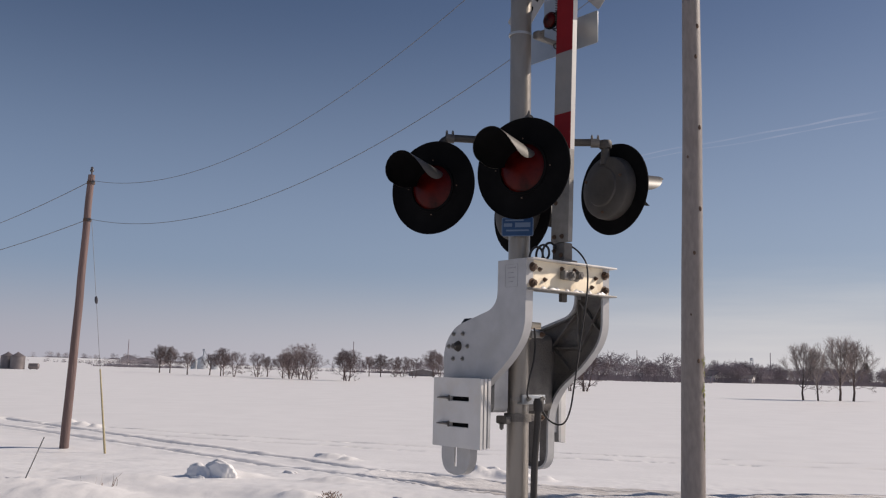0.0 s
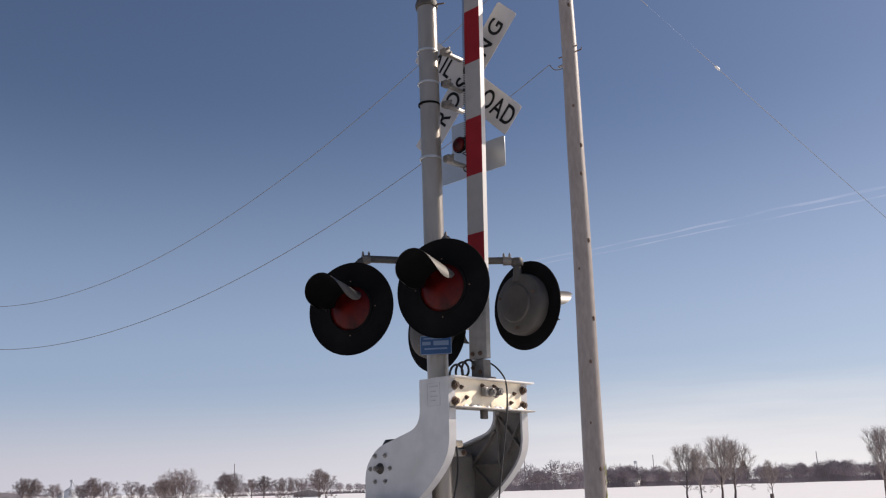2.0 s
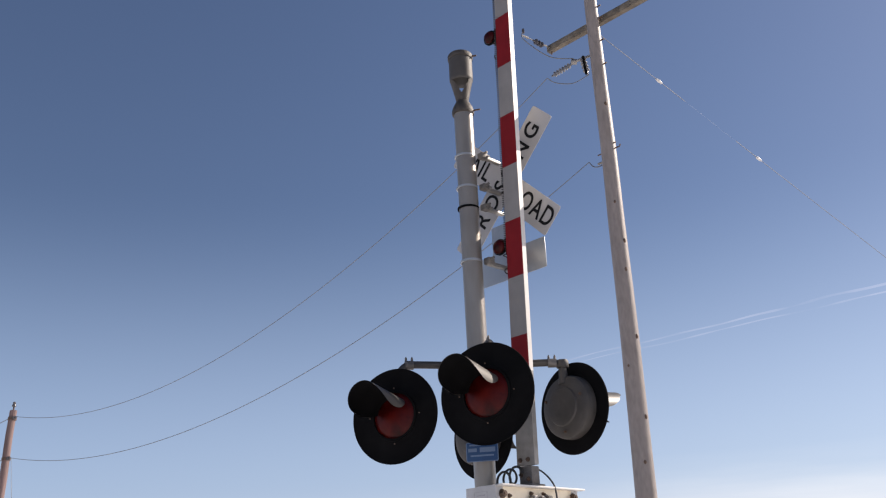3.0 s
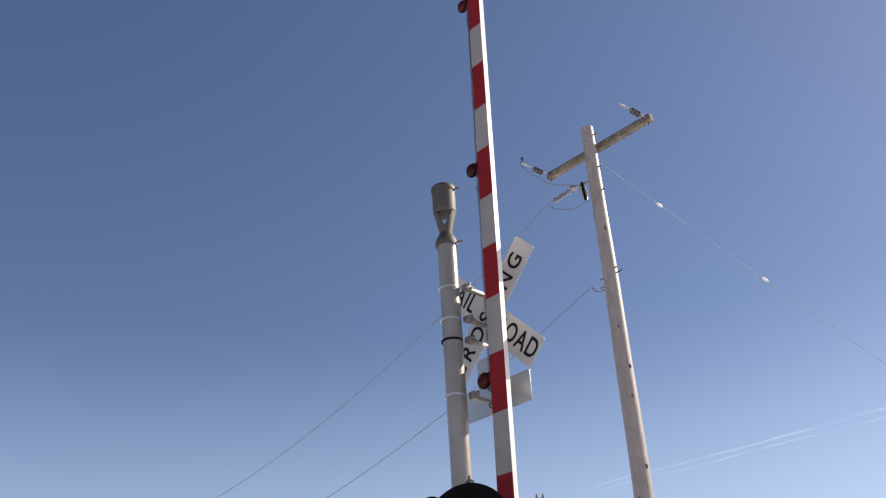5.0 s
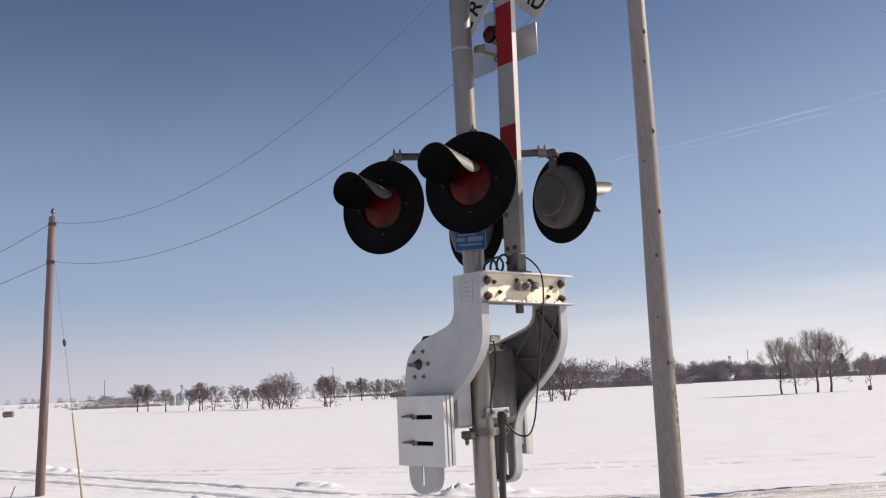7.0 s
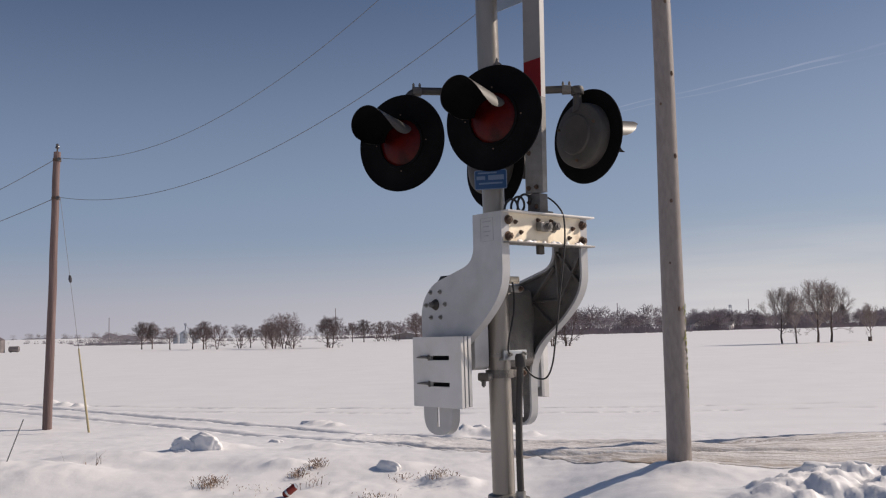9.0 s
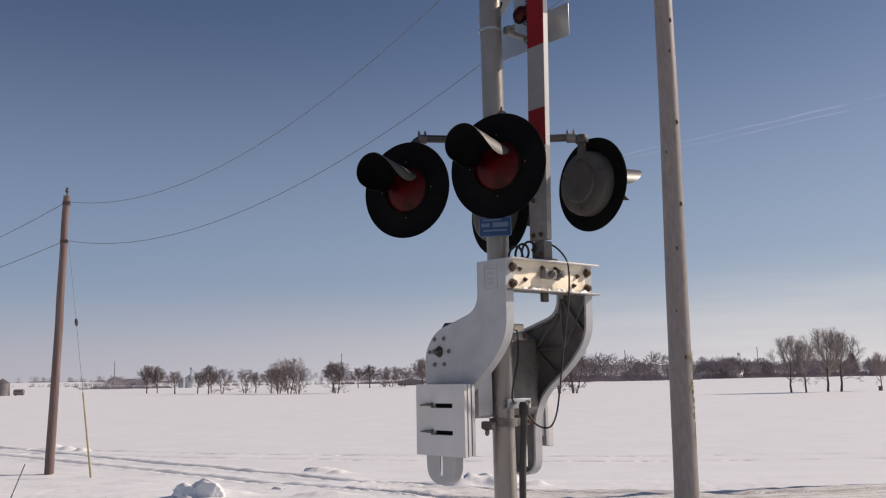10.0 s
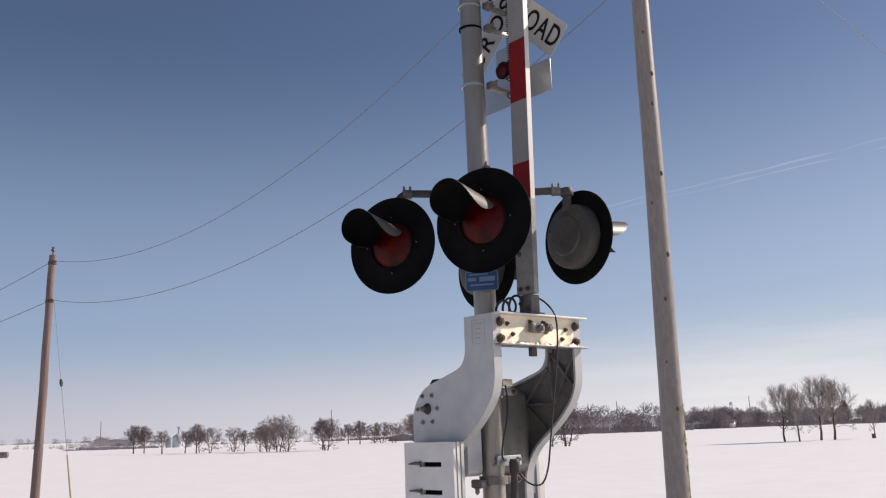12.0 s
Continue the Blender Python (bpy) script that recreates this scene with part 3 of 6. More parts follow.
def build_mast():
    t = thing("signal_mast", pose(MX, MY, -0.13), "silver-painted steel signal mast with a bolted base collar", "signal mast")
    part("pole", tube(bmesh.new(), [(0.004, 0, 0.70), (-0.006, 0, 3.0), (-0.018, 0, 5.27)], 0.0705, 40), MASTM, t)
    bm = lathe(bmesh.new(), [(0.0, 0.55), (0.19, 0.55), (0.20, 0.57), (0.20, 0.70), (0.185, 0.725), (0.105, 0.735), (0.095, 0.80), (0.073, 0.81), (0.0, 0.81)], n=40)
    part("base_collar", bm, GALV, t)
    for k in range(4):
        a = radians(45 + 90 * k)
        bm = bmesh.new()
        hexbolt(bm, (0.155 * math.cos(a), 0.155 * math.sin(a), 0.735), (0, 0, 1), 0.017, 0.02)
        part("base_bolt", bm, GALV, t)
    bm = bmesh.new()
    box(bm, (0.09, -0.09, 0.77), (0.11, 0.10, 0.075), 0.012, pose(0, 0, 0, 0, 0, 25))
    part("base_clamp", bm, GALV, t)
    part("pedestal", lathe(bmesh.new(), [(0.0, 0.08), (0.15, 0.08), (0.14, 0.55), (0.0, 0.56)], n=28), GALV, t)
    part("footing", box(bmesh.new(), (0, 0, -0.1), (0.62, 0.62, 0.4), 0.03), CONCRETE, t)
    return t


build_mast()


def build_bell():
    t = thing("crossing_bell", pose(MX - 0.02, MY, 5.125), "grey cast crossing bell with a drum head", "bell")
    part("collar", lathe(bmesh.new(), [(0.0, 0.0), (0.080, 0.0), (0.083, 0.012), (0.083, 0.03), (0.074, 0.06), (0.046, 0.115), (0.0, 0.118)], n=36), BELLM, t)
    # a flaring neck with a triangular window on each of two sides
    bm = bmesh.new()
    n, levels = 48, 14
    facing = radians(-96)
    for wall in (0.0, -0.006):
        rings = []
        for q in range(levels + 1):
            f = q / levels
            r = 0.045 + 0.040 * f ** 1.1 + wall
            rings.append([bm.verts.new((r * math.cos(2 * math.pi * k / n), r * math.sin(2 * math.pi * k / n), 0.105 + 0.185 * f)) for k in range(n)])
        for q in range(levels):
            f = (q + 0.5) / levels
            for k in range(n):
                a = 2 * math.pi * (k + 0.5) / n
                gap = min(abs((a - facing - h + math.pi) % (2 * math.pi) - math.pi) for h in (0.0, math.pi))
                if f > 0.30 and gap < 0.95 * (f - 0.30) / 0.70:
                    continue
                bm.faces.new((rings[q][k], rings[q][(k + 1) % n], rings[q + 1][(k + 1) % n], rings[q + 1][k]))
    part("yoke", bm, BELLM, t)
    part("drum", lathe(bmesh.new(), [(0.0, 0.280), (0.082, 0.282), (0.088, 0.292), (0.089, 0.30), (0.089, 0.475), (0.0, 0.475)], n=36), HOUSING, t, "grey drum")
    part("lid", lathe(bmesh.new(), [(0.0, 0.474), (0.094, 0.474), (0.096, 0.482), (0.096, 0.508), (0.09, 0.517), (0.0, 0.522)], n=36), BELLM, t, "dull grey lid")
    part("clamp_screw", tube(bmesh.new(), [(0.07, -0.03, 0.022), (0.125, -0.05, 0.022)], 0.006, 8), RUST, t)
    part("lid_screw", tube(bmesh.new(), [(0.085, -0.03, 0.494), (0.12, -0.04, 0.494)], 0.007, 8), RUST, t)


build_bell()

# lamps: place, facing azimuth (degrees clockwise from +y), tilt downwards
LAMPS = [((-0.229, 5.62, 2.865), 208.0, -1.0), ((0.318, 5.10, 2.885), 211.0, -1.0), ((0.955, 5.79, 2.912), 54.0, 1.0), ((0.385, 6.33, 2.835), 52.0, 1.0)]
ARM_Z = 3.215


def build_flasher(hand):
    """A lamp that looks along local -y, its disc centred on the origin; hand sets the open side of its hood."""
    t = thing("flashing_light", Matrix(), "black round railway flasher with a hooded red lens on the cross-arm", "signal light", "flashing lights on the mast")
    ry = Matrix.Rotation(radians(90), 4, 'X')  # lathe axis z -> local -y
    part("background_disc", lathe(bmesh.new(), [(0.150, 0.012), (0.19, 0.006), (0.285, 0.002), (0.303, 0.010), (0.3055, 0.006), (0.304, -0.001), (0.285, -0.006), (0.15, -0.004), (0.150, 0.012)], ry, 64), BLACKM, t)
    part("lens", lathe(bmesh.new(), [(0.0, 0.028), (0.05, 0.026), (0.10, 0.019), (0.14, 0.008), (0.151, 0.0), (0.151, -0.01), (0.0, -0.01)], ry, 48), REDLENS, t, "dull red glass lens")
    part("lens_ring", lathe(bmesh.new(), [(0.146, 0.004), (0.146, 0.022), (0.160, 0.022), (0.162, 0.012), (0.162, 0.004), (0.146, 0.004)], ry, 48), BLACKM, t)
    # hood: a scoop cut away along one flank, long on the other
    n, k = 40, 18
    shells = []
    for off in (0.0, -0.004):
        grid = []
        for i in range(n + 1):
            row = []
            for j in range(k + 1):
                s = j / k
                u = 2 * i / n - 1
                short = 20 + 62 * math.sin(math.pi * min(1.0, s * 1.05)) ** 0.6 + 24 * s
                a = math.pi / 2 + radians(-hand * u * (short if u > 0 else 78 + 74 * s ** 0.9))
                r = 0.122 + off - 0.016 * s
                row.append((r * math.cos(a), -(0.004 + 0.40 * s), r * math.sin(a) - 0.006 + 0.050 * s))
            grid.append(row)
        shells.append(grid)
    for name, grid, mat, lab in (("visor", shells[0], VISORM, "dull grey hood"), ("visor_lining", shells[1], BLACKM, "matt black inside of the hood")):
        vs = [p for row in grid for p in row]
        fs = [(i * (k + 1) + j, i * (k + 1) + j + 1, (i + 1) * (k + 1) + j + 1, (i + 1) * (k + 1) + j) for i in range(n) for j in range(k)]
        mesh_part(name, vs, fs, mat, t, lab)
    # housing behind the disc
    hb = part("housing", lathe(bmesh.new(), [(0.0, -0.125), (0.05, -0.124), (0.112, -0.120), (0.125, -0.115), (0.132, -0.103), (0.150, -0.098), (0.188, -0.088), (0.204, -0.074), (0.210, -0.045), (0.210, -0.006), (0.0, -0.006)], ry, 48), HOUSING, t, "grey cast lamp housing")
    for a in (20, 160, 270):
        bm = hexbolt(bmesh.new(), (0.165 * math.cos(radians(a)), 0.093, 0.165 * math.sin(radians(a))), (0, 1, 0), 0.008, 0.008)
        part("housing_screw", bm, RUST, hb)
    for a in (0, 90, 180, 270):
        part("disc_screw", tube(bmesh.new(), [(0.178 * math.cos(radians(a)), -0.006, 0.178 * math.sin(radians(a))), (0.178 * math.cos(radians(a)), -0.013, 0.178 * math.sin(radians(a)))], 0.0045, 8), RUST, t)
    # elbow up to the cross-arm
    part("elbow", tube(bmesh.new(), [(0, 0.075, 0.15), (0, 0.075, 0.20), (0, 0.075, 0.275)], [0.036, 0.030, 0.027], 18), HOUSING, t)
    bm = bmesh.new()
    lathe(bm, [(0.0, 0.262), (0.038, 0.262), (0.043, 0.27), (0.043, 0.30), (0.036, 0.315), (0.0, 0.318)], Matrix.Translation((0, 0.075, 0)), 20)
    part("hub_clamp", bm, HOUSING, t)
    return t


firsts = {}
for (lx, ly, lz), az, tilt in LAMPS:
    m = pose(lx, ly, lz, 0, 0, 180 - az) @ pose(0, 0, 0, tilt)
    hand = 1 if az > 100 else -1
    if hand not in firsts:
        lamp = firsts[hand] = build_flasher(hand)
        lamp.matrix_world = m
    else:
        lamp = copy_thing(firsts[hand], m)
    if hand < 0:
        tagged(lamp, "black round railway flasher turned away, showing its grey housing")


def build_crossarm():
    t = thing("lamp_crossarm", pose(MX, MY, 3.0), "grey steel pipe cross-arms clamped round the mast", "cross-arm")
    bm = lathe(bmesh.new(), [(0.0725, 0.12), (0.086, 0.13), (0.092, 0.17), (0.092, 0.27), (0.086, 0.31), (0.0725, 0.32)], n=32)
    part("clamp_collar", bm, GALV, t)
    for (lx, ly, lz), az, tilt in LAMPS:
        a = radians(180 - az)
        ex, ey = lx - math.sin(a) * 0.075 - MX, ly + math.cos(a) * 0.075 - MY
        d = Vector((ex, ey, 0))
        u = d.normalized()
        z = ARM_Z - 3.0
        top = Vector((ex, ey, lz + 0.275 - 3.0))
        bend = [u * 0.085 + Vector((0, 0, z)), d - u * 0.09 + Vector((0, 0, z))]
        for s in range(1, 7):
            q = radians(15 * s)
            bend.append(d - u * (0.09 - 0.09 * math.sin(q)) + Vector((0, 0, z - 0.09 * (1 - math.cos(q)) * max(0.2, (z - top.z) / 0.09))))
        arm = part("arm_pipe", tube(bmesh.new(), bend, 0.0245, 18), HOUSING, t)
        bm = bmesh.new()
        c = d - u * 0.065 + Vector((0, 0, z - 0.004))
        tube(bm, [c - u * 0.028, c + u * 0.028], 0.030, 18)
        for s in (-1, 1):
            hexbolt(bm, c + u * 0.02 * s + Vector((0, 0, 0.024)), (0, 0, 1), 0.008, 0.024, False)
        part("pipe_clamp", bm, CASTDARK, arm)


build_crossarm()


def build_crossbuck():
    t = thing("crossbuck_sign", AT_MAST, "white crossed boards lettered in black on brackets behind the mast", "crossbuck")
    cv, cz, hw = 0.10, 4.585, 0.1145
    for name, tilt, words, lay in (("board", 45, ("CROSSING",), 0.244), ("board", -45, ("RAIL", "ROAD"), 0.252)):
        a = radians(tilt)
        loop = rounded([(-0.61, -hw), (0.61, -hw), (0.61, hw), (-0.61, hw)], 0.02, 3)

        def to3d(p, q, d, a=a, lay=lay):
            return P(lay + d, cv + p * math.cos(a) - q * math.sin(a), cz + p * math.sin(a) + q * math.cos(a))
        b = part(name, slab(bmesh.new(), [loop], to3d, (0.0, 0.003)), WSHEET, t)
        # words: x along the board, y across it, z out of the face (towards -u)
        x, y = P(0, math.cos(a), math.sin(a)), P(0, -math.sin(a), math.cos(a))
        z = x.cross(y)
        for i, w in enumerate(words):
            shift = 0.0 if len(words) == 1 else (-0.36 if i == 0 else 0.36)
            c = P(lay - 0.0022, cv, cz) + x * shift
            m = Matrix((( x.x, y.x, z.x, c.x), (x.y, y.y, z.y, c.y), (x.z, y.z, z.z, c.z), (0, 0, 0, 1)))
            lettering(w, 0.195, m, BLACKT, b, "lettering", 0.001, 0.80 if len(words) > 1 else 0.86, 1.14 if len(words) > 1 else 1.36)
    for z in (4.773, 4.522, 4.362):
        bk = part("bracket", box(bmesh.new(), P(0.155, 0.07, z), (0.21, 0.03, 0.026), 0.004), GALV, t)
        ring = lathe(bmesh.new(), [(0.0708, z - 0.008), (0.078, z - 0.006), (0.078, z + 0.006), (0.0708, z + 0.008), (0.0708, z - 0.008)], MAST_AT(z), 36)
        part("band_clamp", ring, ALU if z != 4.362 else BLACKM, t)
        bm = bmesh.new()
        box(bm, P(0.075, 0.075, z + 0.004), (0.06, 0.055, 0.045), 0.008)
        tube(bm, [P(0.06, 0.09, z + 0.012), P(0.06, 0.135, z + 0.012)], 0.009, 8)
        tube(bm, [P(0.09, 0.08, z - 0.008), P(0.09, 0.125, z - 0.008)], 0.008, 8)
        part("clamp_bolt", bm, CASTDARK, bk)


build_crossbuck()


def build_track_sign():
    t = thing("track_count_sign", AT_MAST, "bare aluminium back of a T-shaped sign below the crossed boards", "sign")
    v0, v1, z0, z1, z2 = -0.24, 0.446, 3.852, 4.072, 4.285
    loop = rounded([(v0, z0), (v1, z0), (v1, z1), (0.25, z1), (0.25, z2), (-0.045, z2), (-0.045, z1), (v0, z1)], 0.012, 3)
    part("plate", slab(bmesh.new(), [loop], lambda a, b, d: P(0.25 + d, a, b), (0, 0.003)), ALU, t)
    part("bracket", box(bmesh.new(), P(0.155, 0.075, 3.94), (0.20, 0.03, 0.03), 0.004), GALV, t)
    part("band_clamp", lathe(bmesh.new(), [(0.0708, 3.946), (0.078, 3.948), (0.078, 3.962), (0.0708, 3.964), (0.0708, 3.946)], MAST_AT(3.95), 36), ALU, t)
    bm = bmesh.new()
    box(bm, P(0.075, 0.078, 3.955), (0.06, 0.055, 0.05), 0.008)
    tube(bm, [P(0.06, 0.09, 3.965), P(0.06, 0.14, 3.965)], 0.009, 8)
    part("clamp_bolt", bm, CASTDARK, t)


build_track_sign()


def build_blue_sign():
    t = thing("notice_plate", pose(0.322, 5.687, 2.632, 0, 0, -14), "small blue enamel notice plate strapped to the mast", "sign")
    loop = rounded([(-0.104, -0.062), (0.104, -0.062), (0.104, 0.062), (-0.104, 0.062)], 0.014, 4)
    f = lambda a, b, d: Vector((a, d, b))
    part("panel", slab(bmesh.new(), [loop], f, (0, 0.003)), BLUEW, t, "pale rim")
    part("face", slab(bmesh.new(), [inset(loop, 0.005)], f, (-0.001, 0.0)), BLUE, t)
    for cx, cz, w, h in ((0.035, 0.012, 0.10, 0.030), (-0.062, 0.012, 0.055, 0.022), (0.0, -0.024, 0.15, 0.010), (-0.02, 0.043, 0.12, 0.009)):
        part("bar", box(bmesh.new(), (cx, -0.002, cz), (w, 0.0016, h)), BLUEW, t)
    part("strap", box(bmesh.new(), (0.02, 0.012, 0.0), (0.05, 0.02, 0.09), 0.002), GALV, t)


build_blue_sign()

# ---- gate mechanism ----
PLATE = rounded([(0.355, 2.385, 0.004), (0.107, 2.385, 0.004), (0.105, 2.10, 0.10), (-0.30, 1.985, 0.13), (-0.404, 1.86, 0.10), (-0.404, 1.043, 0.14), (-0.128, 1.043, 0.14),
                 (-0.125, 1.52, 0.2), (0.20, 1.755, 0.13), (0.352, 1.93, 0.16)], 0.05, 7)
SLOT = [(-0.276, 1.095), (-0.252, 1.095), (-0.252, 1.52), (-0.276, 1.52)]
RIBS = [((0.118, 2.19), (0.130, 1.84)), ((0.14, 2.17), (0.325, 1.95)), ((0.335, 2.17), (0.145, 1.87)), ((0.095, 2.09), (-0.117, 1.875)), ((-0.117, 1.868), (0.125, 1.868)),
        ((-0.117, 1.875), (-0.137, 1.52)), ((-0.24, 1.965), (-0.117, 1.875)), ((-0.107, 1.86), (0.05, 1.72)), ((-0.30, 1.74), (-0.13, 1.83)), ((-0.385, 1.677), (-0.137, 1.677))]


def build_gate_mechanism():
    t = thing("gate_drive", AT_MAST, "grey cast drive unit with two counterweighted side arms on the mast", "gate drive")
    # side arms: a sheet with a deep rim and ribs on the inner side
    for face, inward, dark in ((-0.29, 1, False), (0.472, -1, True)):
        bm = slab(bmesh.new(), [PLATE, SLOT], lambda a, b, d: P(face + inward * d, a, b), (0.0, 0.012))
        slab(bm, [PLATE, inset(PLATE, 0.016)], lambda a, b, d: P(face + inward * d, a, b), (0.012, 0.062))
        arm = part("side_arm", bm, CAST, t)
        for (a0, b0), (a1, b1) in RIBS:
            d = Vector((a1 - a0, b1 - b0))
            l = d.length
            n = Vector((-d.y, d.x)).normalized() * 0.006
            lp = [(a0 + n.x, b0 + n.y), (a1 + n.x, b1 + n.y), (a1 - n.x, b1 - n.y), (a0 - n.x, b0 - n.y)]
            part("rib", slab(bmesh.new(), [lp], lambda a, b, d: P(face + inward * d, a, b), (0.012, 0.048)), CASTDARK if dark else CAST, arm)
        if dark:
            part("inner_skin", slab(bmesh.new(), [inset(PLATE, 0.017), SLOT], lambda a, b, d: P(face + inward * d, a, b), (0.012, 0.015)), CASTDARK, arm, "dark inner face with brown blotches")
        hub = part("hub", lathe(bmesh.new(), [(0.0, 0.030), (0.018, 0.030), (0.024, 0.022), (0.030, 0.012), (0.036, 0.0), (0.0, -0.002)],
                   Matrix.Translation(P(face, -0.262, 1.857)) @ Matrix.Rotation(radians(-90 * inward), 4, 'Y'), 20), BELLM, t, "dark shaft end")
        part("shaft_nut", hexbolt(bmesh.new(), P(face - inward * 0.026, -0.262, 1.857), (-inward, 0, 0), 0.019, 0.02, False), CASTDARK, t)
        for k in range(6):
            a = radians(60 * k + 0)
            bm = bmesh.new()
            hexbolt(bm, P(face - inward * 0.0, -0.262 + 0.092 * math.cos(a), 1.857 + 0.092 * math.sin(a)), (-inward, 0, 0), 0.011, 0.010)
            part("hub_bolt", bm, GALV, t)
        # counterweight plates
        for i in range(3):
            u0 = face - inward * (0.034 + i * 0.0265)
            edge = (0.098 if not dark else -0.118) - 0.004 * i
            lp = rounded([(-0.378 + 0.006 * i, 1.236 - 0.004 * i), (edge, 1.236 - 0.004 * i), (edge, 1.656), (-0.378 + 0.006 * i, 1.656)], 0.004, 2)
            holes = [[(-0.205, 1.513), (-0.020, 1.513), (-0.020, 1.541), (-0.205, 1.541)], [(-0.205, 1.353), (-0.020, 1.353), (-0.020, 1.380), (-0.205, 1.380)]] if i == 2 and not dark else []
            part("counterweight_plate", slab(bmesh.new(), [lp] + holes, lambda a, b, d: P(u0 - inward * d, a, b), (0.0, 0.022)), WHITEP if i else CAST, t)
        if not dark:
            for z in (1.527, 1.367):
                bm = bmesh.new()
                f = face - 0.034 - 0.0265 * 2 - 0.022
                tube(bm, [P(f - 0.010, -0.315, z + 0.002), P(f - 0.014, -0.245, z + 0.006), P(f - 0.010, -0.205, z + 0.004)], [0.004, 0.009, 0.010], 8)
                box(bm, P(f - 0.004, -0.207, z + 0.002), (0.012, 0.012, 0.036), 0.003)
                part("wing_bolt", bm, CASTDARK, t)
                # black bar added behind the slot, painting in its deep shade
                part("slot_shade_bar", box(bmesh.new(), P(f + 0.026, -0.11, z), (0.004, 0.18, 0.026)), BLACKM, t)
        part("spacer", box(bmesh.new(), P(face - inward * 0.017, -0.24, 1.446), (0.034, 0.22, 0.30), 0.01), CAST, t)
    loop = [(0.175, 2.215), (0.285, 2.215), (0.285, 2.355), (0.175, 2.355)]
    part("stencil_mark", slab(bmesh.new(), [loop, inset(loop, 0.003)], lambda a, b, d: P(-0.2905 - d, a, b), (0.0, 0.001)), STENCIL, t, "faint stencilled frame")
    for k, (a, b, c) in enumerate(((0.195, 0.265, 2.33), (0.20, 0.25, 2.30), (0.20, 0.26, 2.27), (0.205, 0.245, 2.245))):
        part("stencil_bar", slab(bmesh.new(), [[(a, c), (b, c), (b, c + 0.007), (a, c + 0.007)]], lambda a, b, d: P(-0.2905 - d, a, b), (0.0, 0.001)), STENCIL, t)
    # cross beam: a rolled section, web towards the road
    beam = part("beam_web", box(bmesh.new(), P(0.09, 0.349, 2.293), (0.735, 0.010, 0.17)), SUNCREAM, t)
    part("beam_flange", box(bmesh.new(), P(0.112, 0.295, 2.384), (0.776, 0.210, 0.011), 0.003), WHITEP, t)
    part("beam_flange", box(bmesh.new(), P(0.112, 0.341, 2.200), (0.776, 0.114, 0.011), 0.003), GALV, t, "darker grey lower flange")
    # a crust of snow left lying on the lower flange
    bm = bmesh.new()
    for k in range(9):
        u, l = -0.16 + 0.07 * k + 0.02 * math.sin(k * 2.1), 0.03 + 0.012 * math.sin(k * 1.7)
        lathe(bm, [(0.0, 0.016 + 0.006 * math.sin(k * 3.3)), (0.5, 0.012), (1.0, 0.0)], Matrix.Translation(P(u, 0.374, 2.2055)) @ Matrix.Diagonal((l, 0.013, 1, 1)), 10)
    tagged(part("snow_crust", bm, SNOW, t, "thin crust of snow on the flange"), kind="stuff")
    for u, z in ((-0.235, 2.335), (-0.235, 2.238), (0.425, 2.335), (0.425, 2.238)):
        bm = bmesh.new()
        hexbolt(bm, P(u, 0.354, z), P(0, 1, 0), 0.020, 0.026)
        part("beam_bolt", bm, RUST, t, "rusty hexagon bolt")
    for u, z in ((-0.175, 2.325), (-0.13, 2.265), (0.135, 2.345), (0.02, 2.345), (0.30, 2.250), (0.335, 2.310)):
        bm = bmesh.new()
        hexbolt(bm, P(u, 0.354, z), P(0, 1, 0), 0.010, 0.014)
        part("beam_stud", bm, RUST, t)
    bm = box(bmesh.new(), P(0.055, 0.375, 2.305), (0.10, 0.045, 0.055), 0.008)
    part("breakaway_block", bm, GALV, t)
    bm = bmesh.new()
    hexbolt(bm, P(0.055, 0.397, 2.305), P(0, 1, 0), 0.022, 0.03)
    hexbolt(bm, P(0.155, 0.354, 2.312), P(0, 1, 0), 0.026, 0.045)
    part("breakaway_bolt", bm, CASTDARK, t)
    part("underbeam_stop", box(bmesh.new(), P(0.06, 0.33, 2.168), (0.05, 0.03, 0.055), 0.006), BELLM, t)
    # drive housing behind the mast, with its clamps
    hz = rounded([(-0.43, 1.445), (-0.085, 1.445), (-0.085, 1.955), (-0.30, 1.965), (-0.43, 1.90)], 0.05, 4)
    part("drive_housing", slab(bmesh.new(), [hz], lambda a, b, d: P(d, a, b), (-0.225, 0.40)), CASTDARK, t)
    lz = rounded([(-0.20, 1.445), (0.012, 1.445), (0.012, 1.86), (-0.20, 1.86)], 0.04, 4)
    part("motor_cover", slab(bmesh.new(), [lz], lambda a, b, d: P(d, a, b), (-0.215, -0.10)), CAST, t)
    part("breather_cap", lathe(bmesh.new(), [(0.0, 0.075), (0.05, 0.07), (0.075, 0.03), (0.08, 0.0), (0.0, 0.0)], Matrix.Translation(P(-0.20, -0.235, 1.968)), 20), RUBBER, t, "black rubber cap")
    for z, h in ((1.945, 0.05), (1.415, 0.05)):
        bm = lathe(bmesh.new(), [(0.0715, z - h / 2), (0.088, z - h / 2), (0.088, z + h / 2), (0.0715, z + h / 2), (0.0715, z - h / 2)], n=32)
        box(bm, P(0.10, 0.045, z), (0.12, 0.05, h * 0.9), 0.006)
        if z > 1.7:
            box(bm, P(-0.11, 0.03, z - 0.005), (0.08, 0.05, h * 0.8), 0.006)
        part("mast_clamp", bm, GALV if z > 1.7 else CASTDARK, t)
        part("clamp_bolt", hexbolt(bmesh.new(), P(0.14, 0.07, z), P(0, 1, 0), 0.013, 0.02), RUST, t)
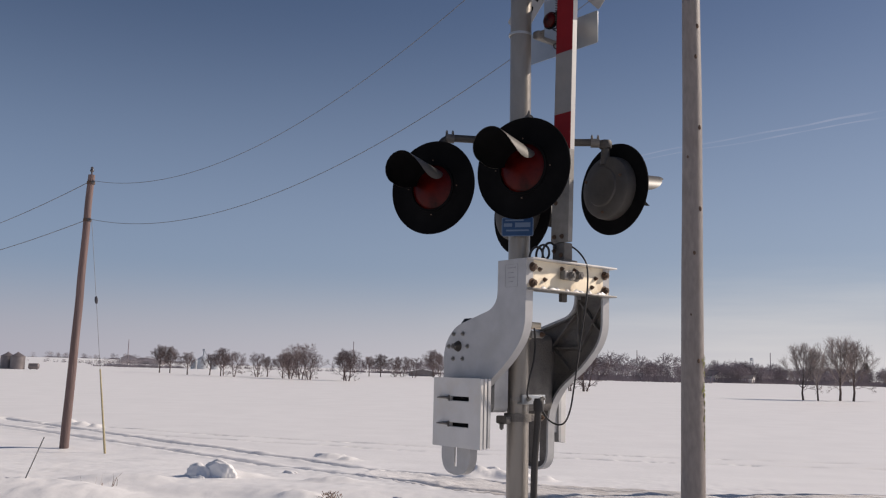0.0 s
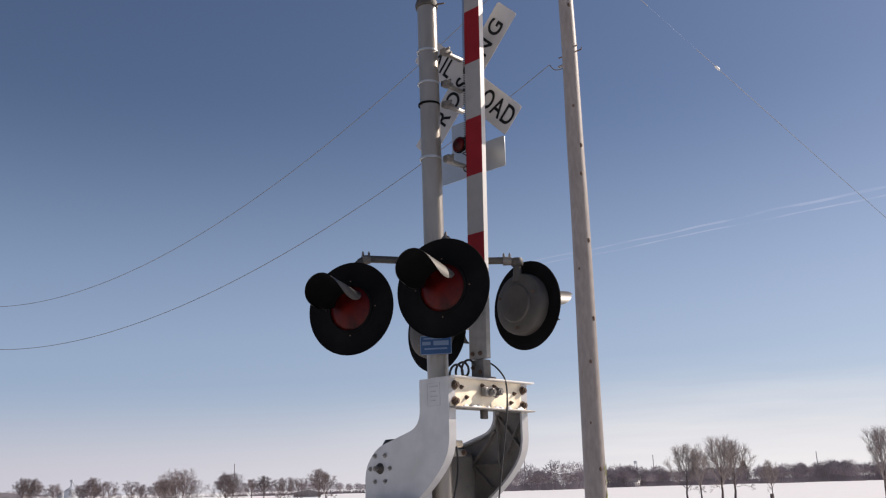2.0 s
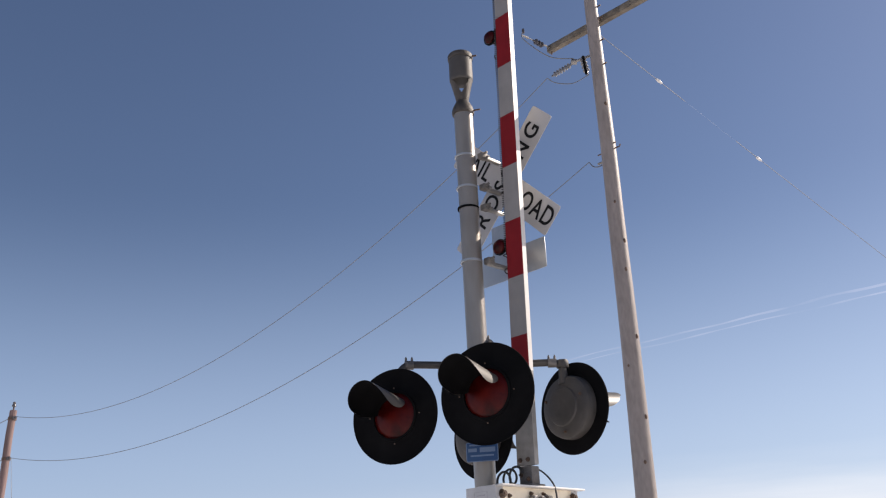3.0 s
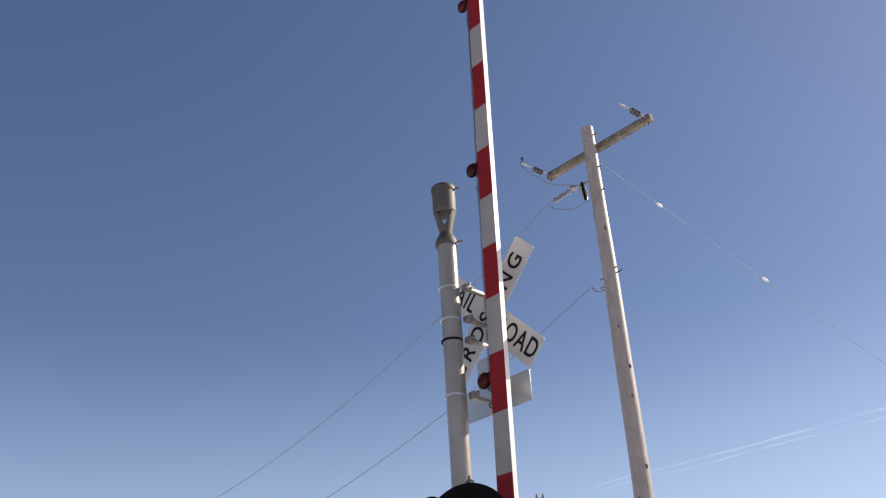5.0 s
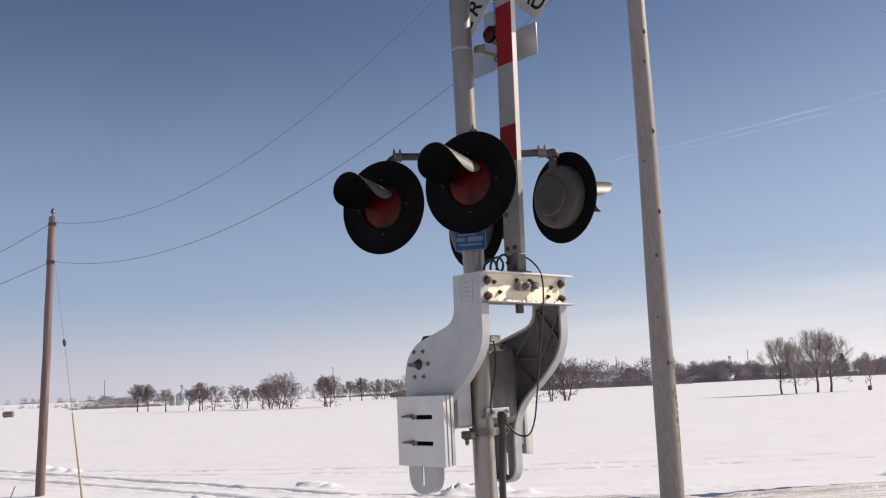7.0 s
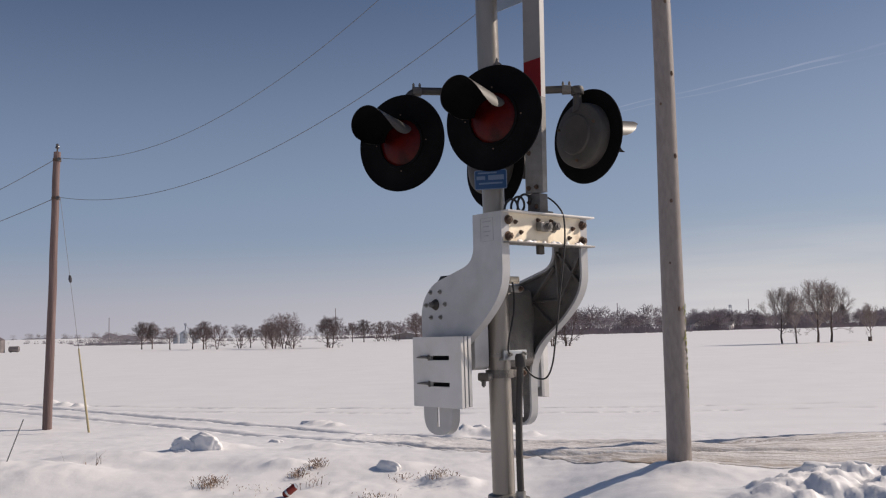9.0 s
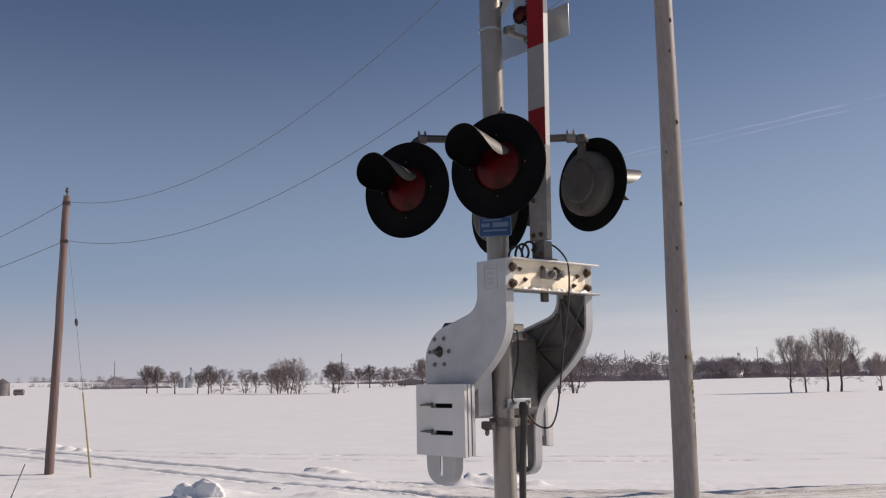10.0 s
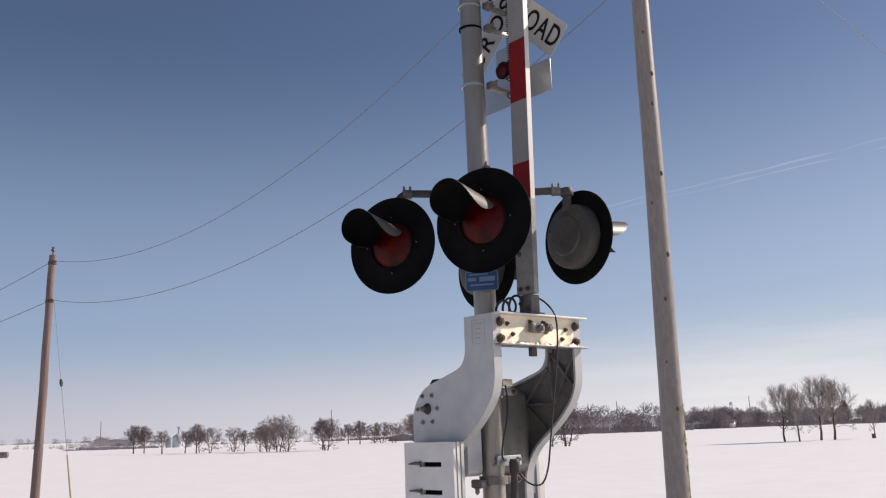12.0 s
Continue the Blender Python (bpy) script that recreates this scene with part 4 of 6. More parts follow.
        if z > 1.7:
            part("clamp_bolt", hexbolt(bmesh.new(), P(-0.12, 0.055, z), P(0, 1, 0), 0.013, 0.02), RUST, t)
    part("terminal_cap", box(bmesh.new(), P(0.055, 0.085, 1.998), (0.085, 0.05, 0.045), 0.008), SUNCREAM, t, "cap toned cream as if sunlit")
    bm = box(bmesh.new(), P(0.045, 0.095, 1.53), (0.20, 0.016, 0.06), 0.003)
    box(bm, P(0.045, 0.075, 1.505), (0.20, 0.05, 0.012), 0.003)
    part("cable_bracket", bm, ALU, t)
    for u in (-0.01, 0.115):
        bm = bmesh.new()
        hexbolt(bm, P(u, 0.103, 1.535), P(0, 1, 0), 0.012, 0.02)
        part("bracket_bolt", bm, GALV, t)
    bm = lathe(bmesh.new(), [(0.0715, 1.520), (0.078, 1.520), (0.078, 1.542), (0.0715, 1.542), (0.0715, 1.520)], n=32)
    part("bracket_band", bm, GALV, t)
    bm = bmesh.new()
    box(bm, P(-0.115, -0.01, 1.40), (0.045, 0.10, 0.05), 0.010)
    hexbolt(bm, P(-0.13, -0.01, 1.375), (0, 0, -1), 0.014, 0.03)
    part("mount_foot", bm, CASTDARK, t)


build_gate_mechanism()

STRIPES = [z + (z - 1.86) * 0.0159 for z in (7.373, 6.963, 6.579, 6.164, 5.777, 5.36, 4.956, 4.559, 4.15, 3.744, 3.34, 3.10, 2.515)]


def arm_edges(z):
    """v of both edges, and the thickness, of the gate arm at height z."""
    s = (z - 2.5) / (7.4 - 2.5)
    c = 0.291 + 0.112 * s
    w = 0.148 - 0.022 * s
    return c - w / 2, c + w / 2, 0.040 + 0.010 * s


def build_gate_arm():
    t = thing("boom_barrier", AT_MAST, "raised barrier boom with red and white stripes and small red lamps", "barrier")
    for i, (z1, z0) in enumerate(zip(STRIPES, STRIPES[1:])):
        a0, b0, d0 = arm_edges(z0)
        a1, b1, d1 = arm_edges(z1)
        if i == 11:
            m, lab, name = GALV, "worn aluminium adapter tube", "adapter_tube"
        else:
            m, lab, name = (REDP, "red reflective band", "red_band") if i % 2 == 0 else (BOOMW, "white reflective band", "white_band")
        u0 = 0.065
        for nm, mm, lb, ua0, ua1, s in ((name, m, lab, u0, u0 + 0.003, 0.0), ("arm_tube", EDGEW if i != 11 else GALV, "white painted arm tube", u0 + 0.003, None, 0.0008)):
            bm = bmesh.new()
            e0, e1 = (u0 + d0, u0 + d1) if ua1 is None else (ua1, ua1)
            q = [P(ua0, a0 + s, z0), P(ua0, b0 - s, z0), P(e0, b0 - s, z0), P(e0, a0 + s, z0), P(ua0, a1 + s, z1), P(ua0, b1 - s, z1), P(e1, b1 - s, z1), P(e1, a1 + s, z1)]
            vs = [bm.verts.new(p) for p in q]
            for f in ((0, 1, 2, 3), (4, 5, 6, 7), (0, 1, 5, 4), (1, 2, 6, 5), (2, 3, 7, 6), (3, 0, 4, 7)):
                bm.faces.new([vs[k] for k in f])
            part(nm, bm, mm, t, lb)
    a, b, d = arm_edges(7.38)
    part("tip_cap", box(bmesh.new(), P(0.10, (a + b) / 2, 7.466), (0.074, b - a + 0.004, 0.014), 0.003), GALV, t)
    # foot
    bm = box(bmesh.new(), P(0.10, 0.285, 2.45), (0.075, 0.105, 0.14), 0.006)
    box(bm, P(0.10, 0.285, 2.40), (0.13, 0.14, 0.018), 0.004)
    part("foot_bracket", bm, CASTDARK, t)
    for u, v, z in ((0.063, 0.25, 2.56), (0.063, 0.315, 2.56), (0.063, 0.26, 2.78), (0.063, 0.32, 2.95), (0.063, 0.25, 2.47), (0.063, 0.31, 2.44)):
        part("foot_bolt", hexbolt(bmesh.new(), P(u, v, z), (-1, 0, 0), 0.011, 0.012), RUST, t)
    # lamps along the edge
    for z in (7.378, 5.725, 4.033):
        a, b, d = arm_edges(z)
        v = a - 0.078
        lm = part("arm_lamp", lathe(bmesh.new(), [(0.0, 0.042), (0.030, 0.038), (0.050, 0.020), (0.054, 0.0), (0.050, -0.020), (0.030, -0.038), (0.0, -0.042)],
                  Matrix.Translation(P(0.085, v, z)) @ Matrix.Rotation(radians(90), 4, 'Y'), 24), REDLENS, t, "small round red lamp")
        bm = lathe(bmesh.new(), [(0.051, -0.009), (0.058, -0.009), (0.058, 0.009), (0.051, 0.009), (0.051, -0.009)], Matrix.Translation(P(0.085, v, z)) @ Matrix.Rotation(radians(90), 4, 'Y'), 24)
        box(bm, P(0.09, a - 0.016, z + 0.01), (0.03, 0.036, 0.07), 0.004)
        box(bm, P(0.09, a - 0.012, z - 0.05), (0.02, 0.025, 0.05), 0.004)
        part("lamp_clip", bm, BLACKM, lm)
        pts = [P(0.085, a - 0.02, z - 0.03)]
        for k in range(40):
            q = k / 39
            pts.append(P(0.085 + 0.016 * math.sin(q * 20), a - 0.018 - 0.02 * math.sin(q * 9) - 0.006 * math.cos(q * 33), z - 0.04 - 0.17 * q))
        part("lamp_lead", tube(bmesh.new(), pts, 0.0045, 6), RUBBER, lm)
    # coiled cable stitched along the edge
    pts = []
    for k in range(1500):
        z = 4.0 + (7.36 - 4.0) * k / 1499
        a, b, d = arm_edges(z)
        pts.append(P(0.075 + 0.011 * math.sin(k * 0.85), a - 0.015 - 0.007 * noise.noise((z * 3, 0, 0)) - 0.007 * math.cos(k * 0.85), z))
    part("coiled_cable", tube(bmesh.new(), pts, 0.0038, 4), RUBBER, t)
    part("edge_strip", tube(bmesh.new(), [P(0.10, arm_edges(2.7)[0] - 0.004, 2.7), P(0.10, arm_edges(4.05)[0] - 0.006, 4.05)], 0.006, 6), RUST, t)


build_gate_arm()


def bezier(pts, n=12):
    """A smooth line through the points."""
    p = [Vector(q) for q in pts]
    out = []
    for i in range(len(p) - 1):
        a, b, c, d = p[max(i - 1, 0)], p[i], p[i + 1], p[min(i + 2, len(p) - 1)]
        for k in range(n):
            t = k / n
            out.append(0.5 * ((2 * b) + (c - a) * t + (2 * a - 5 * b + 4 * c - d) * t * t + (3 * b - a - 3 * c + d) * t ** 3))
    out.append(p[-1])
    return out


# black lead from the arm's foot, over the beam and down in a loop to the bracket
cable = thing("gate_cable", AT_MAST, "thin black cable looping from the boom down to the mast", "cable")
lead = [P(0.12, 0.25, 2.50), P(0.17, 0.30, 2.505), P(0.20, 0.365, 2.44), P(0.205, 0.402, 2.36), P(0.205, 0.40, 2.20), P(0.20, 0.37, 2.0), P(0.20, 0.335, 1.81), P(0.20, 0.30, 1.62), P(0.20, 0.27, 1.48),
        P(0.20, 0.225, 1.395), P(0.19, 0.175, 1.375), P(0.18, 0.11, 1.395), P(0.15, 0.08, 1.45), P(0.12, 0.09, 1.50)]
part("lead", tube(bmesh.new(), bezier(lead), 0.0055, 8), RUBBER, cable)
coil = [P(0.055 - 0.165 * k / 60, 0.225 + 0.042 * math.cos(k * 0.30), 2.480 + 0.048 * math.sin(k * 0.30) - 0.055 * k / 60) for k in range(61)]
part("coil", tube(bmesh.new(), bezier(coil, 3), 0.0075, 8), RUBBER, cable)
lead2 = [P(0.02, 0.12, 1.98), P(0.05, 0.10, 1.90), P(0.02, 0.12, 1.78), P(-0.03, 0.13, 1.65), P(-0.035, 0.12, 1.56), P(0.0, 0.11, 1.53)]
part("short_lead", tube(bmesh.new(), bezier(lead2), 0.006, 8), RUBBER, cable)

conduit = thing("conduit", pose(MX, MY, 0.66), "dark ribbed conduit running down beside the mast", "conduit")
hose = [(0.122, -0.13, 0.86), (0.115, -0.125, 0.70), (0.103, -0.12, 0.50), (0.098, -0.12, 0.25), (0.10, -0.12, -0.02)]
part("hose", tube(bmesh.new(), bezier(hose, 8), 0.0215, 16), HOSE, conduit)
part("lower_fitting", lathe(bmesh.new(), [(0.0, -0.05), (0.036, -0.05), (0.036, 0.02), (0.029, 0.03), (0.029, 0.07), (0.0, 0.075)], Matrix.Translation((0.10, -0.12, -0.02)), 12), GALV, conduit)
part("upper_fitting", lathe(bmesh.new(), [(0.0, -0.06), (0.031, -0.06), (0.033, 0.0), (0.025, 0.02), (0.0, 0.02)], Matrix.Translation((0.122, -0.13, 0.86)), 12), HOSE, conduit)

# ---- utility poles and lines ----
ACROSS = Vector((0.66, -0.75, 0)).normalized()
ALONG = Vector((0.757, 0.653, 0))


def wood_pole(t, base, top, r0, r1, mat, seed, name="pole", bow=0.0):
    """A round timber with slight waves and a domed top, in the thing's local frame."""
    bm = bmesh.new()
    base, top = Vector(base), Vector(top)
    n, k = 28, 40
    rings = []
    for i in range(k + 1):
        s = i / k
        c = base.lerp(top, s) + Vector((0.018 * noise.noise((s * 5, seed, 0)), 0.018 * noise.noise((s * 5, seed, 4)), 0)) + Vector((bow * math.sin(math.pi * s), 0, 0))
        ring = []
        for j in range(n):
            a = 2 * math.pi * j / n
            r = (r0 + (r1 - r0) * s) * (1 + 0.02 * noise.noise((math.cos(a) * 2, math.sin(a) * 2, s * 9 + seed)))
            ring.append(bm.verts.new(c + Vector((math.cos(a) * r, math.sin(a) * r, 0))))
        rings.append(ring)
    for q0, q1 in zip(rings, rings[1:]):
        for j in range(n):
            bm.faces.new((q0[j], q0[(j + 1) % n], q1[(j + 1) % n], q1[j]))
    tip = bm.verts.new(top + Vector((0, 0, 0.03)))
    for j in range(n):
        bm.faces.new((rings[-1][j], rings[-1][(j + 1) % n], tip))
    return part(name, bm, mat, t)


def insulator_string(p, d, length, r, mat, sheds=5):
    """Sheds threaded on a rod from p along d."""
    d = Vector(d).normalized()
    m = Matrix.Translation(p) @ d.to_track_quat('Z', 'Y').to_matrix().to_4x4()
    prof = [(0.0, 0.0), (r * 0.3, 0.0)]
    for i in range(sheds):
        h = length * (0.1 + 0.8 * i / sheds)
        g = length * 0.8 / sheds
        prof += [(r * 0.45, h), (r, h + g * 0.35), (r * 0.95, h + g * 0.5), (r * 0.45, h + g * 0.6)]
    prof += [(r * 0.3, length), (0.0, length)]
    return lathe(bmesh.new(), prof, m, 14)


def build_right_pole():
    t = thing("utility_pole", pose(2.97, 12.0, -0.35), "tall grey weathered timber pole with a wooden crossarm", "utility pole", "utility poles")
    o = Vector((2.97, 12.0, -0.35))
    L = lambda *p: Vector(p) - o
    wood_pole(t, (0, 0, 0), L(2.962, 11.72, 10.49), 0.160, 0.098, WOOD, 1.3, bow=0.03)
    axis = lambda z: L(2.97 + 0.015 * (z + .35) / 10.84, 12.0 - 0.28 * (z + .35) / 10.84, z)
    c = axis(10.17) + ALONG * 0.155
    bm = box(bmesh.new(), (0, 0, 0), (2.12, 0.095, 0.12), 0.008)
    bm.transform(Matrix.Translation(c) @ Matrix.Rotation(math.atan2(ACROSS.y, ACROSS.x), 4, 'Z'))
    arm = part("crossarm", bm, XWOOD, t, "weathered timber crossarm")
    for s in (-1.0, 1.0):
        p = c + ACROSS * s - ALONG * 0.05
        part("eye_bolt", tube(bmesh.new(), [p + ALONG * 0.14, p - ALONG * 0.12], 0.012, 8), GALV, arm)
        part("insulator", insulator_string(p - ALONG * 0.15 - Vector((0, 0, 0.03)), -ALONG, 0.26, 0.05, PORCD, 3), PORCD, arm, "dark glazed strain insulator")
        part("end_link", tube(bmesh.new(), [p - ALONG * 0.1, p - ALONG * 0.54 + Vector((0, 0, -0.04))], 0.008, 6), GALV, arm)
        part("dead_end_clamp", tube(bmesh.new(), [p - ALONG * 0.53 - Vector((0, 0, 0.04)), p - ALONG * 0.66 + Vector((0, 0, -0.05))], [0.02, 0.012], 8), GALV, arm)
        part("under_bolt", tube(bmesh.new(), [p + ALONG * 0.05, p + ALONG * 0.05 - Vector((0, 0, 0.11))], 0.010, 8), RUST, arm)
    # wire jumper hanging from the dead end to the switch
    e = c - ACROSS * 0.96 - ALONG * 0.74
    sw = axis(9.62) - ACROSS * 0.42 - ALONG * 0.05
    part("jumper", tube(bmesh.new(), bezier([e, e - Vector((0, 0, 0.16)), (e + sw) / 2 - Vector((0, 0, 0.22)), sw], 10), 0.008, 6), WIRE, t)
    part("jumper_clamp", box(bmesh.new(), e, (0.04, 0.04, 0.08), 0.008), PORCD, t)
    # fused switch on a short bracket
    p0 = axis(9.55)
    bm = tube(bmesh.new(), [p0 - ACROSS * 0.10, p0 - ACROSS * 0.46 + Vector((0, 0, 0.05))], 0.022, 8)
    box(bm, p0 - ACROSS * 0.46 + Vector((0, 0, 0.05)), (0.10, 0.10, 0.05), 0.01)
    part("switch_bracket", bm, GALV, t)
    part("switch_insulator", insulator_string(p0 - ACROSS * 0.30 + Vector((0, 0, 0.06)), (0.15, -0.1, -1), 0.34, 0.055, PORC, 4), PORC, t, "grey porcelain fuse holder")
    part("fuse_tube", tube(bmesh.new(), [p0 - ACROSS * 0.22 - ALONG * 0.08 + Vector((0, 0, 0.0)), p0 - ACROSS * 0.18 - ALONG * 0.10 - Vector((0, 0, 0.34))], 0.022, 10), BLACKM, t)
    part("line_insulator", insulator_string(p0 - ACROSS * 0.50 + Vector((0, 0, 0.03)), -ACROSS + Vector((0, 0, -0.06)), 0.42, 0.048, PORC, 6), PORC, t)
    for z in (10.33, 10.1, 9.72, 9.3, 7.95):
        q = axis(z)
        part("through_bolt", tube(bmesh.new(), [q + ACROSS * 0.08, q + ACROSS * 0.145], 0.012, 8), RUST, t)
    q = axis(7.86)
    part("pole_step", tube(bmesh.new(), [q - ACROSS * 0.19, q + ACROSS * 0.21, q + ACROSS * 0.22 + Vector((0, 0, 0.03))], 0.010, 8), RUST, t)
    q = axis(7.72)
    part("neutral_bracket", tube(bmesh.new(), [q - ACROSS * 0.10, q - ACROSS * 0.2], 0.02, 8), GALV, t)
    # lichen streak on the weather side, and knots
    vs, fs = [], []
    rng = random.Random(4)
    for k in range(70):
        z, a = rng.uniform(0.75, 2.0), radians(-25 + rng.gauss(0, 9))
        s = (z + .35) / 10.84
        r = 0.160 - 0.062 * s + 0.004
        p = axis(z) + Vector((0.03 * math.sin(math.pi * s), 0, 0))
        w, h = rng.uniform(0.008, 0.025), rng.uniform(0.02, 0.07)
        d0, d1 = a - w / r, a + w / r
        b = len(vs)
        for aa, zz in ((d0, 0), ((d0 + d1) / 2, -h / 2), (d1, 0), ((d0 + d1) / 2, h / 2)):
            vs.append((p.x + math.cos(aa) * r, p.y + math.sin(aa) * r, p.z + zz))
        fs.append((b, b + 1, b + 2, b + 3))
    tagged(mesh_part("lichen_streak", vs, fs, MOSS, t, "yellow-green lichen"), kind="stuff")
    for z, deg in ((3.31, 262), (5.97, 275), (4.6, 225), (5.0, 300), (7.0, 250), (6.4, 290), (2.5, 245), (3.9, 300), (8.6, 268), (1.9, 285)):
        s = (z + .35) / 10.84
        r = 0.160 - 0.062 * s
        p = axis(z) + Vector((0.03 * math.sin(math.pi * s), 0, 0)) + Vector((math.cos(radians(deg)) * r, math.sin(radians(deg)) * r, 0))
        part("knot", lathe(bmesh.new(), [(0.0, 0.010), (0.008, 0.009), (0.018, 0.004), (0.024, -0.006)],
             Matrix.Translation(p) @ Matrix.Rotation(radians(deg), 4, 'Z') @ Matrix.Rotation(radians(90), 4, 'Y') @ Matrix.Diagonal((1.5, 1, 1, 1)), 10), RUST, t, "dark knot")
    return axis


r_axis = build_right_pole()


def build_left_pole():
    o = Vector((-10.95, 25.0, -0.9))
    t = thing("utility_pole", Matrix.Translation(o), "reddish weathered timber pole carrying two wires above the snow", "utility pole", "utility poles")
    wood_pole(t, (0, 0, 0), (0.26, -0.17, 7.84), 0.125, 0.092, WOODR, 6.1)
    top = Vector((0.26, -0.17, 7.84))
    part("top_pin", tube(bmesh.new(), [top, top + Vector((0, 0, 0.20))], 0.02, 10), RUST, t)
    part("top_insulator", lathe(bmesh.new(), [(0.0, 0.10), (0.05, 0.10), (0.055, 0.14), (0.035, 0.18), (0.045, 0.21), (0.02, 0.24), (0.0, 0.245)], Matrix.Translation(top), 14), PORCD, t)
    for z in (7.62, 6.55):
        p = Vector((0.26, -0.17, 0)) * (z / 7.84) + Vector((0, 0, z))
        for s in (-1, 1):
            part("side_insulator", insulator_string(p - ACROSS * s * -0.09, ACROSS * s, 0.16, 0.05, PORCD, 2), PORCD, t)
        part("pole_band", lathe(bmesh.new(), [(0.097, -0.04), (0.112, -0.04), (0.112, 0.04), (0.097, 0.04)], Matrix.Translation(p), 20), RUST, t)


build_left_pole()


def line(name, a, b, sag, r, label, n=48, mat=None):
    a, b = Vector(a), Vector(b)
    t = thing(name, Matrix.Translation(a), label, "wire")
    pts = []
    for i in range(n + 1):
        s = i / n
        pts.append((b - a) * s - Vector((0, 0, 4 * sag * s * (1 - s))))
    part("strand", tube(bmesh.new(), pts, r, 6), mat or WIRE, t)
    return t


line("overhead_wire", (2.31, 12.5, 9.56), (-10.62, 24.78, 6.77), 1.62, 0.0065, "grey overhead wire sagging between the two poles")
line("overhead_wire", (2.73, 12.01, 7.79), (-10.62, 24.78, 5.67), 1.42, 0.0065, "grey overhead wire sagging between the two poles")
line("overhead_wire", (-10.82, 24.98, 6.77), (-25.2, 38.7, 6.2), 0.35, 0.010, "grey overhead wire leading away from the reddish pole")
line("overhead_wire", (-10.82, 24.98, 5.67), (-25.2, 38.7, 5.3), 0.25, 0.010, "grey overhead wire leading away from the reddish pole")
# short slack tails where the wires meet the tall pole
tail = thing("jumper_wire", Matrix.Translation((2.31, 12.5, 9.56)), "slack jumper wire beside the tall pole", "wire")
o = Vector((2.31, 12.5, 9.56))
sw = r_axis(9.25) + Vector((2.97, 12.0, -0.35)) - ACROSS * 0.2
part("strand", tube(bmesh.new(), bezier([(0, 0, 0), Vector((0.12, -0.1, -0.15)), Vector((0.35, -0.3, -0.28)), sw - o], 10), 0.007, 6), WIRE, tail)
tail = thing("jumper_wire", Matrix.Translation((2.73, 12.01, 7.79)), "slack neutral tail at the tall pole", "wire")
part("strand", tube(bmesh.new(), bezier([(0, 0, 0), (0.05, -0.05, -0.10), (0.13, -0.12, -0.13), (0.20, -0.16, -0.08)], 8), 0.008, 6), WIRE, tail)

# guy of the reddish pole
guy = thing("guy_wire", Matrix.Translation((-9.40, 23.97, -0.70)), "guy wire with a faded yellow guard standing in the snow", "guy wire")
gt = Vector((-10.58, 24.80, 5.67)) - Vector((-9.40, 23.97, -0.70))
part("strand", tube(bmesh.new(), [(0, 0, 0), gt], 0.006, 6), WIRE, guy)
part("guard", tube(bmesh.new(), [gt * 0.0, gt * 0.05, gt * 0.345], [0.032, 0.030, 0.022], 10), YELLOW, guy, "faded yellow plastic guard")
part("strain_insulator", tube(bmesh.new(), [gt * 0.625, gt * 0.64, gt * 0.655], [0.03, 0.05, 0.03], 10), PORCD, guy)
guy2 = thing("guy_wire", Matrix.Translation((-6.6, 13.6, -0.25)), "thin guy wire slanting out of the snow", "guy wire")
part("strand", tube(bmesh.new(), [(0, 0, 0), (0.15, 0.35, 0.78)], 0.010, 6), WIRE, guy2)

# span guy to the stub pole
ga = Vector((3.03, 11.78, 9.92))
STUB_TOP = Vector((11.19, 16.92, 6.56))
span = thing("span_guy", Matrix.Translation(ga), "long guy wire with pale strain insulators to a stub pole", "guy wire")
gd = STUB_TOP - ga


def on_span(s):
    return gd * s - Vector((0, 0, 4 * 0.01 * s * (1 - s)))


for s0, s1, m, r in ((0.0, 0.195, WIRE, 0.0048), (0.195, 0.32, ROD, 0.0012), (0.32, 1.0, WIRE, 0.0048)):
    part("strand" if m is WIRE else "glassfibre_rod", tube(bmesh.new(), [on_span(s0 + (s1 - s0) * k / 20) for k in range(21)], r, 6), m, span)
for s in (0.135, 0.378):
    p = on_span(s)
    d = (on_span(s + 0.01) - p).normalized()
    part("strain_insulator", tube(bmesh.new(), [p - d * 0.07, p - d * 0.04, p + d * 0.04, p + d * 0.07], [0.010, 0.023, 0.023, 0.010], 10), WHITEP, span, "pale porcelain strain insulator")


def build_stub():
    o = Vector((11.80, 17.45, -0.45))
    t = thing("utility_pole", Matrix.Translation(o), "leaning dark timber stub pole that holds a guy wire", "utility pole", "utility poles")
    wood_pole(t, (0, 0, 0), STUB_TOP + Vector((0, 0, 0.30)) - o, 0.13, 0.10, WOOD, 9.4)
    part("band", lathe(bmesh.new(), [(0.103, -0.06), (0.113, -0.06), (0.113, 0.06), (0.103, 0.06)], Matrix.Translation(STUB_TOP - o - Vector((0, 0, 0.1))), 16), RUST, t)


build_stub()

# ---- small things on the snow ----
rng = random.Random(11)


